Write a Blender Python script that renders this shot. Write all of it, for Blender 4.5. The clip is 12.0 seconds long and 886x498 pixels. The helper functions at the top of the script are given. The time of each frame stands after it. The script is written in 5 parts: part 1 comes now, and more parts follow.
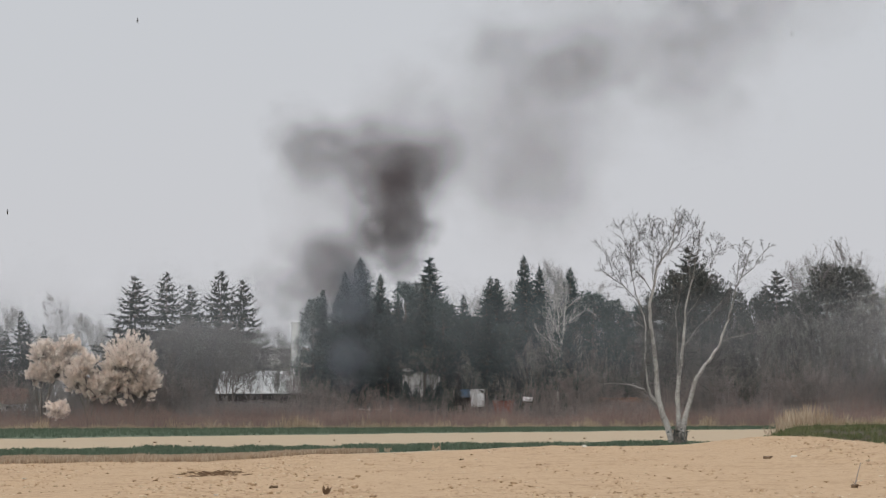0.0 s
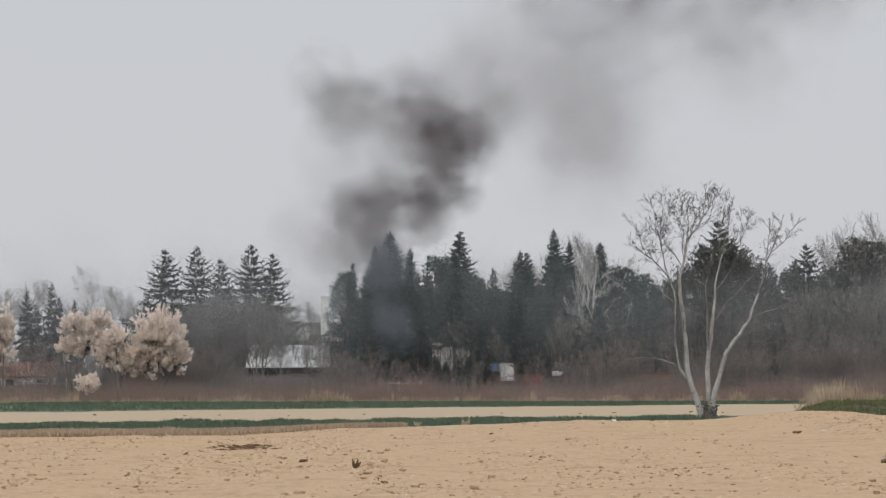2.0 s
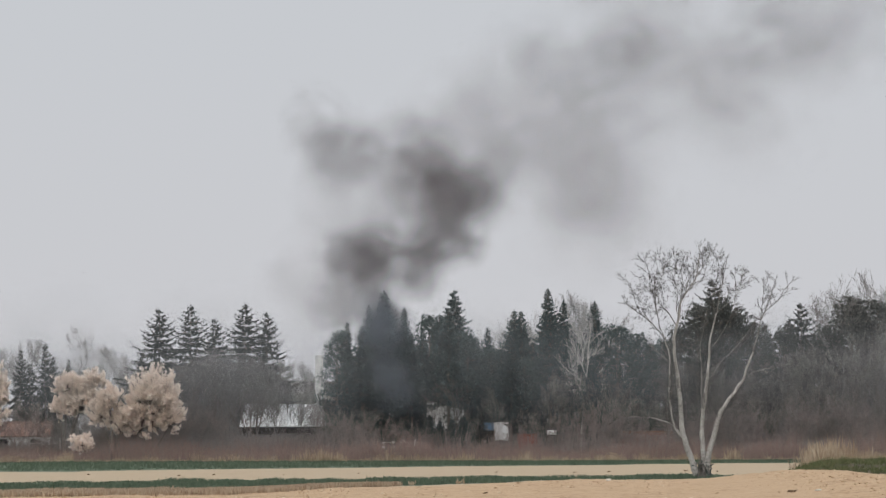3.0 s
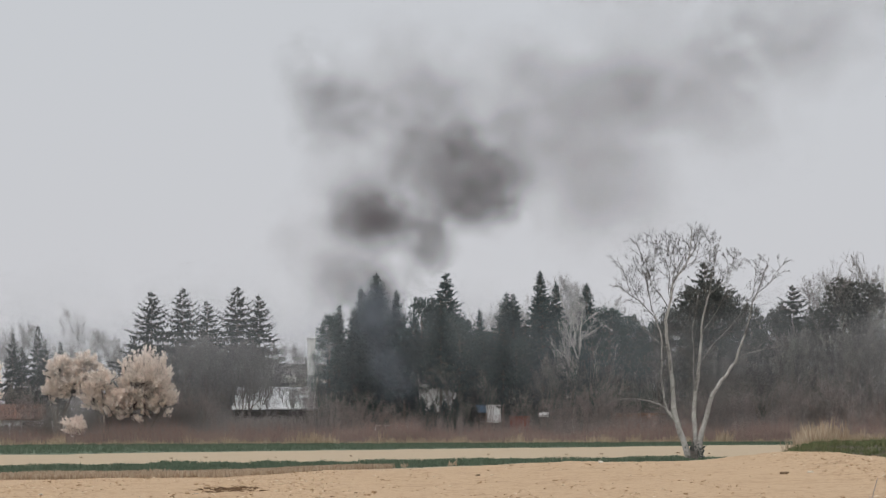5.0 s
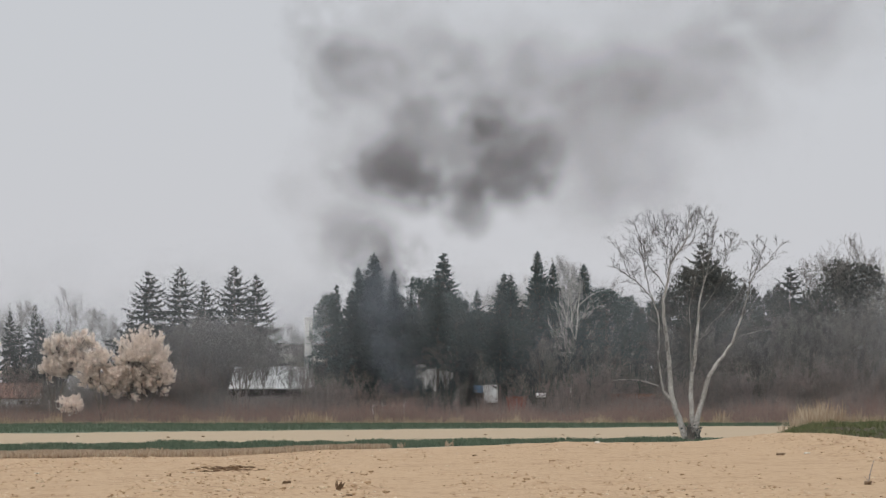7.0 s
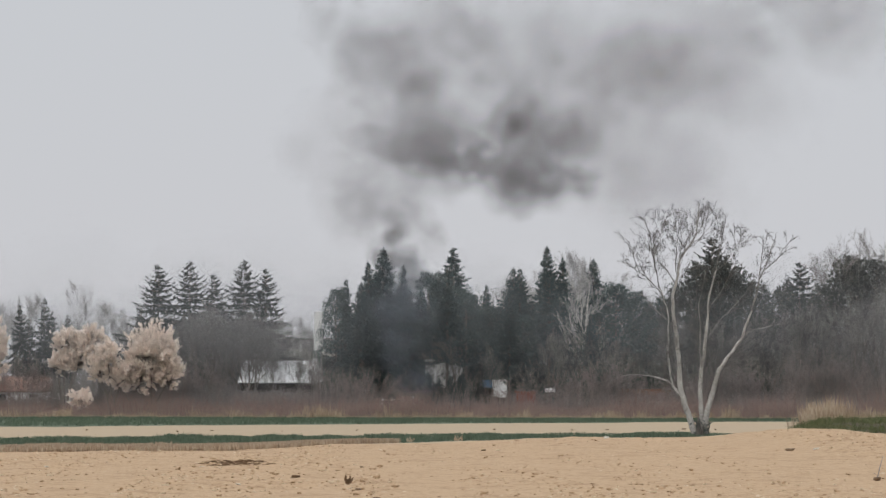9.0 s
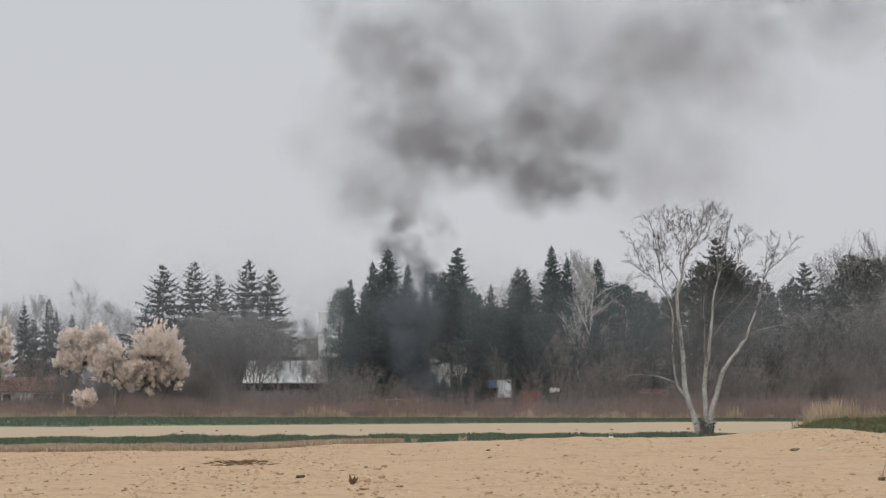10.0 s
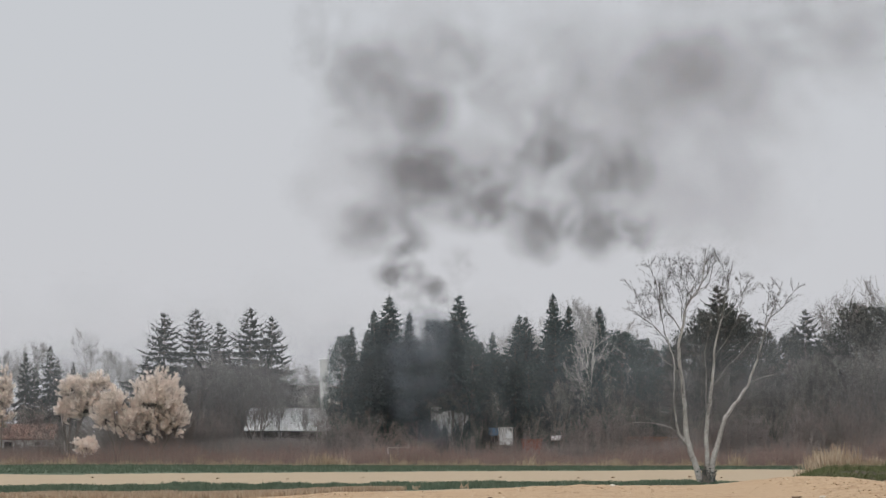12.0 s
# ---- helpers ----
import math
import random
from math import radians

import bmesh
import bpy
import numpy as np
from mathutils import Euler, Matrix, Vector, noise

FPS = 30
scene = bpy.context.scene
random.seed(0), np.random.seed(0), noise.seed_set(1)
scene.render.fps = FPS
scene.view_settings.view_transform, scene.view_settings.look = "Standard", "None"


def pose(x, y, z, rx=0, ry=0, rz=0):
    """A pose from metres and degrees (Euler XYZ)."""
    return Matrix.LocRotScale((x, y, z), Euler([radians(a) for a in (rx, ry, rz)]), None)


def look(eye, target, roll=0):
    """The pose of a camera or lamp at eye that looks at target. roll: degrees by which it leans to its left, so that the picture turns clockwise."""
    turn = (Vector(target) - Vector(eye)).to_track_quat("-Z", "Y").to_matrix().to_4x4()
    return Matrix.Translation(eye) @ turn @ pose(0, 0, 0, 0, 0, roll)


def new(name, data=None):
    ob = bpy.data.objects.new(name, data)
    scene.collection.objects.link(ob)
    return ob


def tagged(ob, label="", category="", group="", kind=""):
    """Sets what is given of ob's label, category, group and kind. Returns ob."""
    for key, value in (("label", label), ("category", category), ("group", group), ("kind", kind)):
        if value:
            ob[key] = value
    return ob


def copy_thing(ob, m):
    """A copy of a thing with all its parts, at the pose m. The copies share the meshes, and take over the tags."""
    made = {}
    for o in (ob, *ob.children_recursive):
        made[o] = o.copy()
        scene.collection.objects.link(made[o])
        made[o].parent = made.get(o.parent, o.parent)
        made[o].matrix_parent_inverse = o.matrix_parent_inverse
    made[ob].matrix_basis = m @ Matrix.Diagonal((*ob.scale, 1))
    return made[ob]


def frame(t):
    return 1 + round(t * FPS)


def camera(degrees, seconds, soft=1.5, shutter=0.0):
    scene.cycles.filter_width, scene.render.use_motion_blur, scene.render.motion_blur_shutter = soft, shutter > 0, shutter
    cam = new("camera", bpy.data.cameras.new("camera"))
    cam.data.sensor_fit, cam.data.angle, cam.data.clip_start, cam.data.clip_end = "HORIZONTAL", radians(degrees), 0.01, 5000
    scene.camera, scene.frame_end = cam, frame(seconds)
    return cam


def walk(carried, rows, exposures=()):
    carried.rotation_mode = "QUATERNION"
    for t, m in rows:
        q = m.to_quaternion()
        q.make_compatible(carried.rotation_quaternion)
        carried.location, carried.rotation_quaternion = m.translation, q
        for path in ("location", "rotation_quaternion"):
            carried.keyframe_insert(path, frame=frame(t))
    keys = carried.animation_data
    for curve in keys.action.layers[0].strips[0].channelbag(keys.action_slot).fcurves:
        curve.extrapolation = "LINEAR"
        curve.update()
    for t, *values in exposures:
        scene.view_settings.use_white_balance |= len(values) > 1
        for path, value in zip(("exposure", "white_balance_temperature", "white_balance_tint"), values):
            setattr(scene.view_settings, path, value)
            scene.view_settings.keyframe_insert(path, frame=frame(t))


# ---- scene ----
cam = camera(16.0, 12.0, soft=1.5)
EYE = (0.0, 0.0, 1.6)
# seconds, turn, lift and lean of the hand-held camera, in degrees
PATH = [
    (0.0, -0.2997, 2.9686, 0.1464), (0.5, -0.2307, 3.3753, 0.1097), (1.0, -0.1862, 2.9639, 0.0330),
    (1.5, 0.1284, 2.4697, 0.0296), (2.0, 0.2387, 2.5001, 0.0519), (2.5, 0.4596, 3.3520, 0.1738),
    (3.0, 0.1364, 3.5730, 0.1144), (5.0, -0.0037, 3.2535, 0.1823), (5.5, -0.0207, 3.0636, 0.1794),
    (6.0, 0.0116, 2.9850, 0.2130), (6.5, -0.0004, 2.7782, -0.0103), (7.0, -0.0602, 2.8922, -0.0052),
    (9.0, 0.1070, 2.7951, -0.1652), (9.5, 0.0299, 2.7495, -0.1313), (10.0, 0.1885, 2.7949, -0.1514),
    (10.5, 0.2441, 3.4061, -0.1599), (11.0, 0.2250, 3.8552, -0.1442), (11.5, 0.2816, 3.8654, -0.1254),
    (12.0, 0.2136, 3.6600, -0.1761),
]
walk(cam, [(t, pose(*EYE, 90 + lift, lean, turn)) for t, turn, lift, lean in PATH])

# ---- sky and light: a bright overcast day with a veiled sun ----
SUN_UP, SUN_ROUND = 42.0, 215.0
world = bpy.data.worlds.new("overcast_sky")
scene.world = world
world.use_nodes = True
wn, wl = world.node_tree.nodes, world.node_tree.links
wn.clear()
sky = wn.new("ShaderNodeTexSky")
sky.sky_type, sky.sun_disc = "NISHITA", False
sky.sun_elevation, sky.sun_rotation, sky.dust_density = radians(SUN_UP), radians(SUN_ROUND), 3.0
thin = wn.new("ShaderNodeMixRGB")
thin.blend_type, thin.inputs[0].default_value, thin.inputs[2].default_value = "MULTIPLY", 1.0, (0.08, 0.08, 0.08, 1)
wl.new(sky.outputs[0], thin.inputs[1])
coord, sep, ramp = wn.new("ShaderNodeTexCoord"), wn.new("ShaderNodeSeparateXYZ"), wn.new("ShaderNodeValToRGB")
wl.new(coord.outputs["Generated"], sep.inputs[0])
wl.new(sep.outputs["Z"], ramp.inputs[0])
ramp.color_ramp.elements[0].position, ramp.color_ramp.elements[0].color = 0.0, (0.604, 0.603, 0.633, 1)
ramp.color_ramp.elements[1].position, ramp.color_ramp.elements[1].color = 1.0, (1.30, 1.32, 1.36, 1)
low = ramp.color_ramp.elements.new(0.14)
low.color = (0.584, 0.602, 0.634, 1)
cover = wn.new("ShaderNodeMixRGB")
cover.inputs[0].default_value = 0.96
wl.new(thin.outputs[0], cover.inputs[1])
wl.new(ramp.outputs[0], cover.inputs[2])
back, wout = wn.new("ShaderNodeBackground"), wn.new("ShaderNodeOutputWorld")
wl.new(cover.outputs[0], back.inputs[0])
wl.new(back.outputs[0], wout.inputs[0])
sun = new("sun", bpy.data.lights.new("sun", "SUN"))
sun.data.energy, sun.data.angle, sun.data.color = 1.1, radians(14), (1.0, 0.95, 0.88)
sun.matrix_world = look((-40, -60, 70), (0, 20, 0))
scene.cycles.transparent_max_bounces = 256


# ---- materials ----
def material(name, colors, scale=4.0, rough=0.9, bump=0.3, fine=6.0, island=0.0, metal=0.0, see=0.0, deep=0.02):
    """Several colours mixed by noise at two sizes; island: how far loose pieces differ; see: share of light let through."""
    m = bpy.data.materials.new(name)
    m.use_nodes = True
    n, l = m.node_tree.nodes, m.node_tree.links
    bsdf = n["Principled BSDF"]
    tc = n.new("ShaderNodeTexCoord")
    big, small = n.new("ShaderNodeTexNoise"), n.new("ShaderNodeTexNoise")
    big.inputs["Scale"].default_value, small.inputs["Scale"].default_value = scale, scale * fine
    big.inputs["Detail"].default_value, small.inputs["Detail"].default_value = 5, 6
    for t in (big, small):
        l.new(tc.outputs["Object"], t.inputs["Vector"])
    add = n.new("ShaderNodeMath")
    add.operation = "MULTIPLY_ADD"
    l.new(small.outputs["Fac"], add.inputs[0])
    add.inputs[1].default_value = 0.5
    half = n.new("ShaderNodeMath")
    half.operation, half.inputs[1].default_value = "MULTIPLY", 0.5
    l.new(big.outputs["Fac"], half.inputs[0])
    l.new(half.outputs[0], add.inputs[2])
    fac = add.outputs[0]
    if island:
        geo, mixi = n.new("ShaderNodeNewGeometry"), n.new("ShaderNodeMix")
        mixi.inputs[0].default_value = island
        l.new(fac, mixi.inputs[2])
        l.new(geo.outputs["Random Per Island"], mixi.inputs[3])
        fac = mixi.outputs[0]
    cr = n.new("ShaderNodeValToRGB")
    lo, hi = (0.32, 0.68) if not island else (0.32 - 0.3 * island, 0.68 + 0.3 * island)
    while len(cr.color_ramp.elements) < len(colors):
        cr.color_ramp.elements.new(0.5)
    for i, c in enumerate(colors):
        cr.color_ramp.elements[i].position = lo + (hi - lo) * i / max(1, len(colors) - 1)
        cr.color_ramp.elements[i].color = (*c, 1)
    l.new(fac, cr.inputs[0])
    l.new(cr.outputs[0], bsdf.inputs["Base Color"])
    bsdf.inputs["Roughness"].default_value, bsdf.inputs["Metallic"].default_value = rough, metal
    bsdf.inputs["Specular IOR Level"].default_value = 0.25
    if bump:
        bp = n.new("ShaderNodeBump")
        bp.inputs["Strength"].default_value, bp.inputs["Distance"].default_value = bump, deep
        l.new(small.outputs["Fac"], bp.inputs["Height"])
        l.new(bp.outputs[0], bsdf.inputs["Normal"])
    if see:
        tr, mx = n.new("ShaderNodeBsdfTranslucent"), n.new("ShaderNodeMixShader")
        l.new(cr.outputs[0], tr.inputs[0])
        mx.inputs[0].default_value = see
        l.new(bsdf.outputs[0], mx.inputs[1])
        l.new(tr.outputs[0], mx.inputs[2])
        l.new(mx.outputs[0], n["Material Output"].inputs["Surface"])
    return m


def smoke_material(name, color, thick, cut):
    """Soot or added haze hanging in the air: density falls off round each puff's axis and breaks up in curls of noise.
    """
    m = bpy.data.materials.new(name)
    m.use_nodes = True
    n, l = m.node_tree.nodes, m.node_tree.links
    n.clear()

    def math(op, a, b=None, c=None, clamp=False):
        k = n.new("ShaderNodeMath")
        k.operation, k.use_clamp = op, clamp
        for i, v in enumerate((a, b, c)):
            if v is None:
                continue
            if isinstance(v, (int, float)):
                k.inputs[i].default_value = v
            else:
                l.new(v, k.inputs[i])
        return k.outputs[0]

    tc, info = n.new("ShaderNodeTexCoord"), n.new("ShaderNodeObjectInfo")
    shift = n.new("ShaderNodeVectorMath")
    shift.operation = "ADD"
    l.new(tc.outputs["Object"], shift.inputs[0])
    l.new(math("MULTIPLY", info.outputs["Random"], 37.0), shift.inputs[1])
    curls, wisps = n.new("ShaderNodeTexNoise"), n.new("ShaderNodeTexNoise")
    curls.inputs["Scale"].default_value, curls.inputs["Detail"].default_value = 1.7, 8
    curls.inputs["Distortion"].default_value = 0.5
    wisps.inputs["Scale"].default_value, wisps.inputs["Detail"].default_value = 1.1, 2
    l.new(shift.outputs[0], curls.inputs["Vector"])
    l.new(shift.outputs[0], wisps.inputs["Vector"])
    bend = n.new("ShaderNodeVectorMath")
    bend.operation = "MULTIPLY_ADD"
    l.new(wisps.outputs["Color"], bend.inputs[0])
    bend.inputs[1].default_value = (0.7, 0.7, 0.7)
    minus = n.new("ShaderNodeVectorMath")
    minus.operation, minus.inputs[1].default_value = "SUBTRACT", (0.35, 0.35, 0.35)
    l.new(tc.outputs["Object"], minus.inputs[0])
    l.new(minus.outputs[0], bend.inputs[2])
    flat = n.new("ShaderNodeVectorMath")
    flat.operation, flat.inputs[1].default_value = "MULTIPLY", (1, 0, 1)
    l.new(bend.outputs[0], flat.inputs[0])
    far = n.new("ShaderNodeVectorMath")
    far.operation = "LENGTH"
    l.new(flat.outputs[0], far.inputs[0])
    soft = n.new("ShaderNodeMapRange")
    soft.interpolation_type = "SMOOTHERSTEP"
    soft.inputs["From Min"].default_value, soft.inputs["From Max"].default_value = 0.05, 0.95
    soft.inputs["To Min"].default_value, soft.inputs["To Max"].default_value = 1.0, 0.0
    l.new(far.outputs["Value"], soft.inputs["Value"])
    lumps = n.new("ShaderNodeMapRange")
    lumps.interpolation_type = "SMOOTHSTEP"
    lumps.inputs["From Min"].default_value, lumps.inputs["From Max"].default_value = cut, cut + 0.30
    l.new(curls.outputs["Fac"], lumps.inputs["Value"])
    # the mesh ends at radius one: nothing is left there
    rim = n.new("ShaderNodeVectorMath")
    rim.operation, rim.inputs[1].default_value = "MULTIPLY", (1, 0, 1)
    l.new(tc.outputs["Object"], rim.inputs[0])
    rlen = n.new("ShaderNodeVectorMath")
    rlen.operation = "LENGTH"
    l.new(rim.outputs[0], rlen.inputs[0])
    edge = n.new("ShaderNodeMapRange")
    edge.interpolation_type = "SMOOTHSTEP"
    edge.inputs["From Min"].default_value, edge.inputs["From Max"].default_value = 0.6, 0.93
    edge.inputs["To Min"].default_value, edge.inputs["To Max"].default_value = 1.0, 0.0
    l.new(rlen.outputs["Value"], edge.inputs["Value"])
    alpha = math("MULTIPLY", math("MULTIPLY", soft.outputs[0], edge.outputs[0]), math("MULTIPLY", lumps.outputs[0], thick), clamp=True)
    diff, trl, body = n.new("ShaderNodeBsdfDiffuse"), n.new("ShaderNodeBsdfTranslucent"), n.new("ShaderNodeMixShader")
    for d in (diff, trl):
        d.inputs["Color"].default_value = (*color, 1)
    body.inputs[0].default_value = 0.5
    l.new(diff.outputs[0], body.inputs[1])
    l.new(trl.outputs[0], body.inputs[2])
    clear, mix, out = n.new("ShaderNodeBsdfTransparent"), n.new("ShaderNodeMixShader"), n.new("ShaderNodeOutputMaterial")
    l.new(alpha, mix.inputs[0])
    l.new(clear.outputs[0], mix.inputs[1])
    l.new(body.outputs[0], mix.inputs[2])
    l.new(mix.outputs[0], out.inputs["Surface"])
    return m


SOIL = material("dry_pale_soil", [(0.26, 0.165, 0.096), (0.35, 0.237, 0.142), (0.45, 0.32, 0.20), (0.35, 0.237, 0.14), (0.29, 0.187, 0.11)], 0.5, 0.95, 0.6, 11, deep=0.05)
SOIL_FAR = material("pale_tilled_soil", [(0.33, 0.255, 0.17), (0.385, 0.305, 0.21), (0.35, 0.272, 0.183)], 0.35, 0.95, 0.3, 9)
CROP_GROUND = material("green_crop_ground", [(0.065, 0.095, 0.06), (0.095, 0.125, 0.08), (0.078, 0.11, 0.07)], 0.5, 0.95, 0.4, 8)
SCRUB_GROUND = material("scrub_ground", [(0.06, 0.05, 0.042), (0.10, 0.08, 0.06), (0.07, 0.065, 0.045)], 0.2, 0.95, 0.4, 9)
CLOD = material("soil_clods", [(0.25, 0.165, 0.095), (0.37, 0.25, 0.15), (0.48, 0.36, 0.24), (0.60, 0.49, 0.36)], 5, 0.95, 0.4, 5, island=0.8)
CLOD_DARK = material("damp_clods", [(0.11, 0.072, 0.045), (0.19, 0.125, 0.075)], 8, 0.95, 0.4, 5)
STONE = material("pale_stone", [(0.5, 0.45, 0.38), (0.65, 0.6, 0.52)], 8, 0.8, 0.2, 5)
CROP = material("crop_leaves", [(0.065, 0.098, 0.064), (0.10, 0.135, 0.092), (0.135, 0.165, 0.12)], 2, 0.8, 0, 4, island=0.6, see=0.25)
STRAW = material("dry_straw", [(0.30, 0.215, 0.15), (0.42, 0.325, 0.235), (0.52, 0.43, 0.32)], 2, 0.8, 0, 4, island=0.7, see=0.2)
GRASS = material("bank_grass", [(0.085, 0.105, 0.045), (0.12, 0.138, 0.062), (0.18, 0.17, 0.09)], 0.5, 0.7, 0, 4, island=0.6, see=0.25)
SPRUCE = material("spruce_needles", [(0.080, 0.110, 0.112), (0.098, 0.130, 0.130), (0.112, 0.142, 0.138)], 0.3, 0.9, 0, 6, island=0.2, see=0.42)
SPRUCE_GREY = material("grey_spruce_needles", [(0.075, 0.086, 0.084), (0.095, 0.104, 0.10), (0.108, 0.115, 0.108)], 0.3, 0.9, 0, 6, island=0.2, see=0.4)
PINE = material("pine_needles", [(0.080, 0.110, 0.108), (0.098, 0.128, 0.122), (0.112, 0.138, 0.130)], 0.3, 0.9, 0, 6, island=0.2, see=0.42)
PINE_GREY = material("grey_pine_needles", [(0.098, 0.106, 0.100), (0.112, 0.118, 0.110), (0.128, 0.132, 0.12)], 0.3, 0.9, 0, 6, island=0.2, see=0.42)
BARK = material("grey_bark", [(0.12, 0.105, 0.095), (0.18, 0.16, 0.145), (0.24, 0.215, 0.195)], 2, 0.9, 0.5, 6)
TWIG = material("bare_twigs", [(0.18, 0.168, 0.164), (0.225, 0.212, 0.205), (0.27, 0.255, 0.245)], 0.5, 0.9, 0, 6, island=0.4)
TWIG_BROWN = material("brown_twigs", [(0.20, 0.172, 0.162), (0.26, 0.226, 0.212), (0.32, 0.282, 0.265)], 0.5, 0.9, 0, 6, island=0.4)
# distance haze is painted into this twig colour by paling it
TWIG_HAZE_PALE = material("far_pale_twigs", [(0.36, 0.35, 0.35), (0.44, 0.43, 0.425)], 0.5, 0.9, 0, 6, island=0.4)
BIRCH = material("birch_bark", [(0.42, 0.40, 0.38), (0.56, 0.54, 0.51), (0.66, 0.64, 0.60)], 1.5, 0.8, 0.3, 6)
PALE_BARK = material("pale_grey_bark", [(0.13, 0.115, 0.105), (0.34, 0.32, 0.30), (0.50, 0.475, 0.45)], 1.6, 0.85, 0.5, 7)
LIMB_BARK = material("grey_limb_bark", [(0.10, 0.09, 0.084), (0.20, 0.188, 0.178), (0.31, 0.292, 0.275)], 2.2, 0.85, 0.4, 7)
PALE_TWIG = material("pale_grey_twigs", [(0.075, 0.07, 0.067), (0.11, 0.103, 0.098), (0.17, 0.16, 0.15)], 1.6, 0.85, 0, 7, island=0.4)
RED_SCRUB = material("red_brown_scrub", [(0.17, 0.13, 0.12), (0.26, 0.175, 0.16), (0.31, 0.24, 0.205), (0.22, 0.19, 0.172)], 0.15, 0.9, 0, 9, island=0.5)
BLOSSOM = material("cream_pink_blossom", [(0.76, 0.65, 0.58), (0.88, 0.79, 0.72), (0.95, 0.89, 0.82)], 1.0, 0.8, 0, 6, island=0.6, see=0.5)
PLASTER = material("white_plaster", [(0.80, 0.80, 0.79), (0.88, 0.88, 0.87)], 0.8, 0.85, 0.2, 9)
ROOF_PALE = material("pale_sheet_roof", [(0.74, 0.76, 0.77), (0.84, 0.86, 0.87), (0.88, 0.88, 0.89)], 0.5, 0.6, 0.1, 7)
ROOF_GREY = material("weathered_grey_roof", [(0.17, 0.155, 0.14), (0.25, 0.235, 0.21), (0.30, 0.285, 0.26)], 0.6, 0.85, 0.3, 8)
ROOF_DARK = material("dark_roof", [(0.10, 0.095, 0.09), (0.15, 0.14, 0.13)], 0.8, 0.85, 0.3, 8)
ROOF_RED = material("rusty_red_roof", [(0.15, 0.085, 0.065), (0.21, 0.125, 0.098), (0.25, 0.16, 0.125)], 0.8, 0.85, 0.3, 8)
WOOD_DARK = material("dark_boards", [(0.045, 0.04, 0.037), (0.08, 0.07, 0.062)], 1.5, 0.9, 0.3, 8)
GLASS = material("dark_window_glass", [(0.03, 0.035, 0.04), (0.05, 0.055, 0.06)], 1, 0.15, 0, 4)
WHITE_PAINT = material("white_paint", [(0.70, 0.71, 0.72), (0.80, 0.80, 0.80)], 1.2, 0.4, 0, 6)
BLUE = material("blue_tarp", [(0.10, 0.17, 0.26), (0.17, 0.25, 0.36)], 1.5, 0.6, 0.2, 6)
RED = material("faded_red_paint", [(0.25, 0.07, 0.055), (0.34, 0.12, 0.09)], 1.5, 0.6, 0.1, 6)
RUBBER = material("black_rubber", [(0.02, 0.02, 0.02), (0.035, 0.035, 0.035)], 5, 0.8, 0, 4)
CHITIN = material("dark_insect_shell", [(0.02, 0.02, 0.02), (0.05, 0.045, 0.04)], 20, 0.8, 0, 4)
SMOKE_DENSE = smoke_material("dense_soot", (0.13, 0.111, 0.113), 0.205, 0.32)
SMOKE_MID = smoke_material("thinning_soot", (0.18, 0.154, 0.159), 0.105, 0.32)
SMOKE_THIN = smoke_material("drifting_soot", (0.31, 0.272, 0.282), 0.052, 0.29)
SMOKE_LOW = smoke_material("low_blue_smoke", (0.20, 0.222, 0.255), 0.15, 0.28)
# pale haze for the veil puffs, added to lift the wood's dark tones
HAZE_VEIL = smoke_material("thin_low_smoke", (0.43, 0.45, 0.47), 0.045, -0.1)


# ---- building helpers ----
def mesh(name, verts, faces, mats, index=None, smooth=False):
    """A mesh from arrays; faces all of one size."""
    verts, faces = np.asarray(verts, np.float32), np.asarray(faces, np.int32)
    me = bpy.data.meshes.new(name)
    k = faces.shape[1]
    me.vertices.add(len(verts))
    me.loops.add(faces.size)
    me.polygons.add(len(faces))
    me.vertices.foreach_set("co", verts.ravel())
    me.loops.foreach_set("vertex_index", faces.ravel())
    me.polygons.foreach_set("loop_start", np.arange(0, faces.size, k, dtype=np.int32))
    me.polygons.foreach_set("loop_total", np.full(len(faces), k, np.int32))
    for m in mats:
        me.materials.append(m)
    if index is not None:
        me.polygons.foreach_set("material_index", np.asarray(index, np.int32))
    if smooth:
        me.polygons.foreach_set("use_smooth", np.ones(len(faces), bool))
    me.update(calc_edges=True)
    me.validate()
    return me


def part(name, data, mat, parent, label="", at=None):
    """A mesh object under a thing; data is a mesh or a bmesh."""
    if isinstance(data, bmesh.types.BMesh):
        me = bpy.data.meshes.new(name)
        data.to_mesh(me)
        data.free()
        me.materials.append(mat)
        data = me
    ob = new(name, data)
    ob.parent = parent
    if at is not None:
        ob.matrix_basis = at
    return tagged(ob, label)


def thing(name, m, label, category, group="", kind=""):
    ob = new(name)
    ob.empty_display_size = 0.3
    ob.matrix_basis = m
    return tagged(ob, label, category, group, kind)


def unit(v):
    return v / np.maximum(np.linalg.norm(v, axis=-1, keepdims=True), 1e-9)


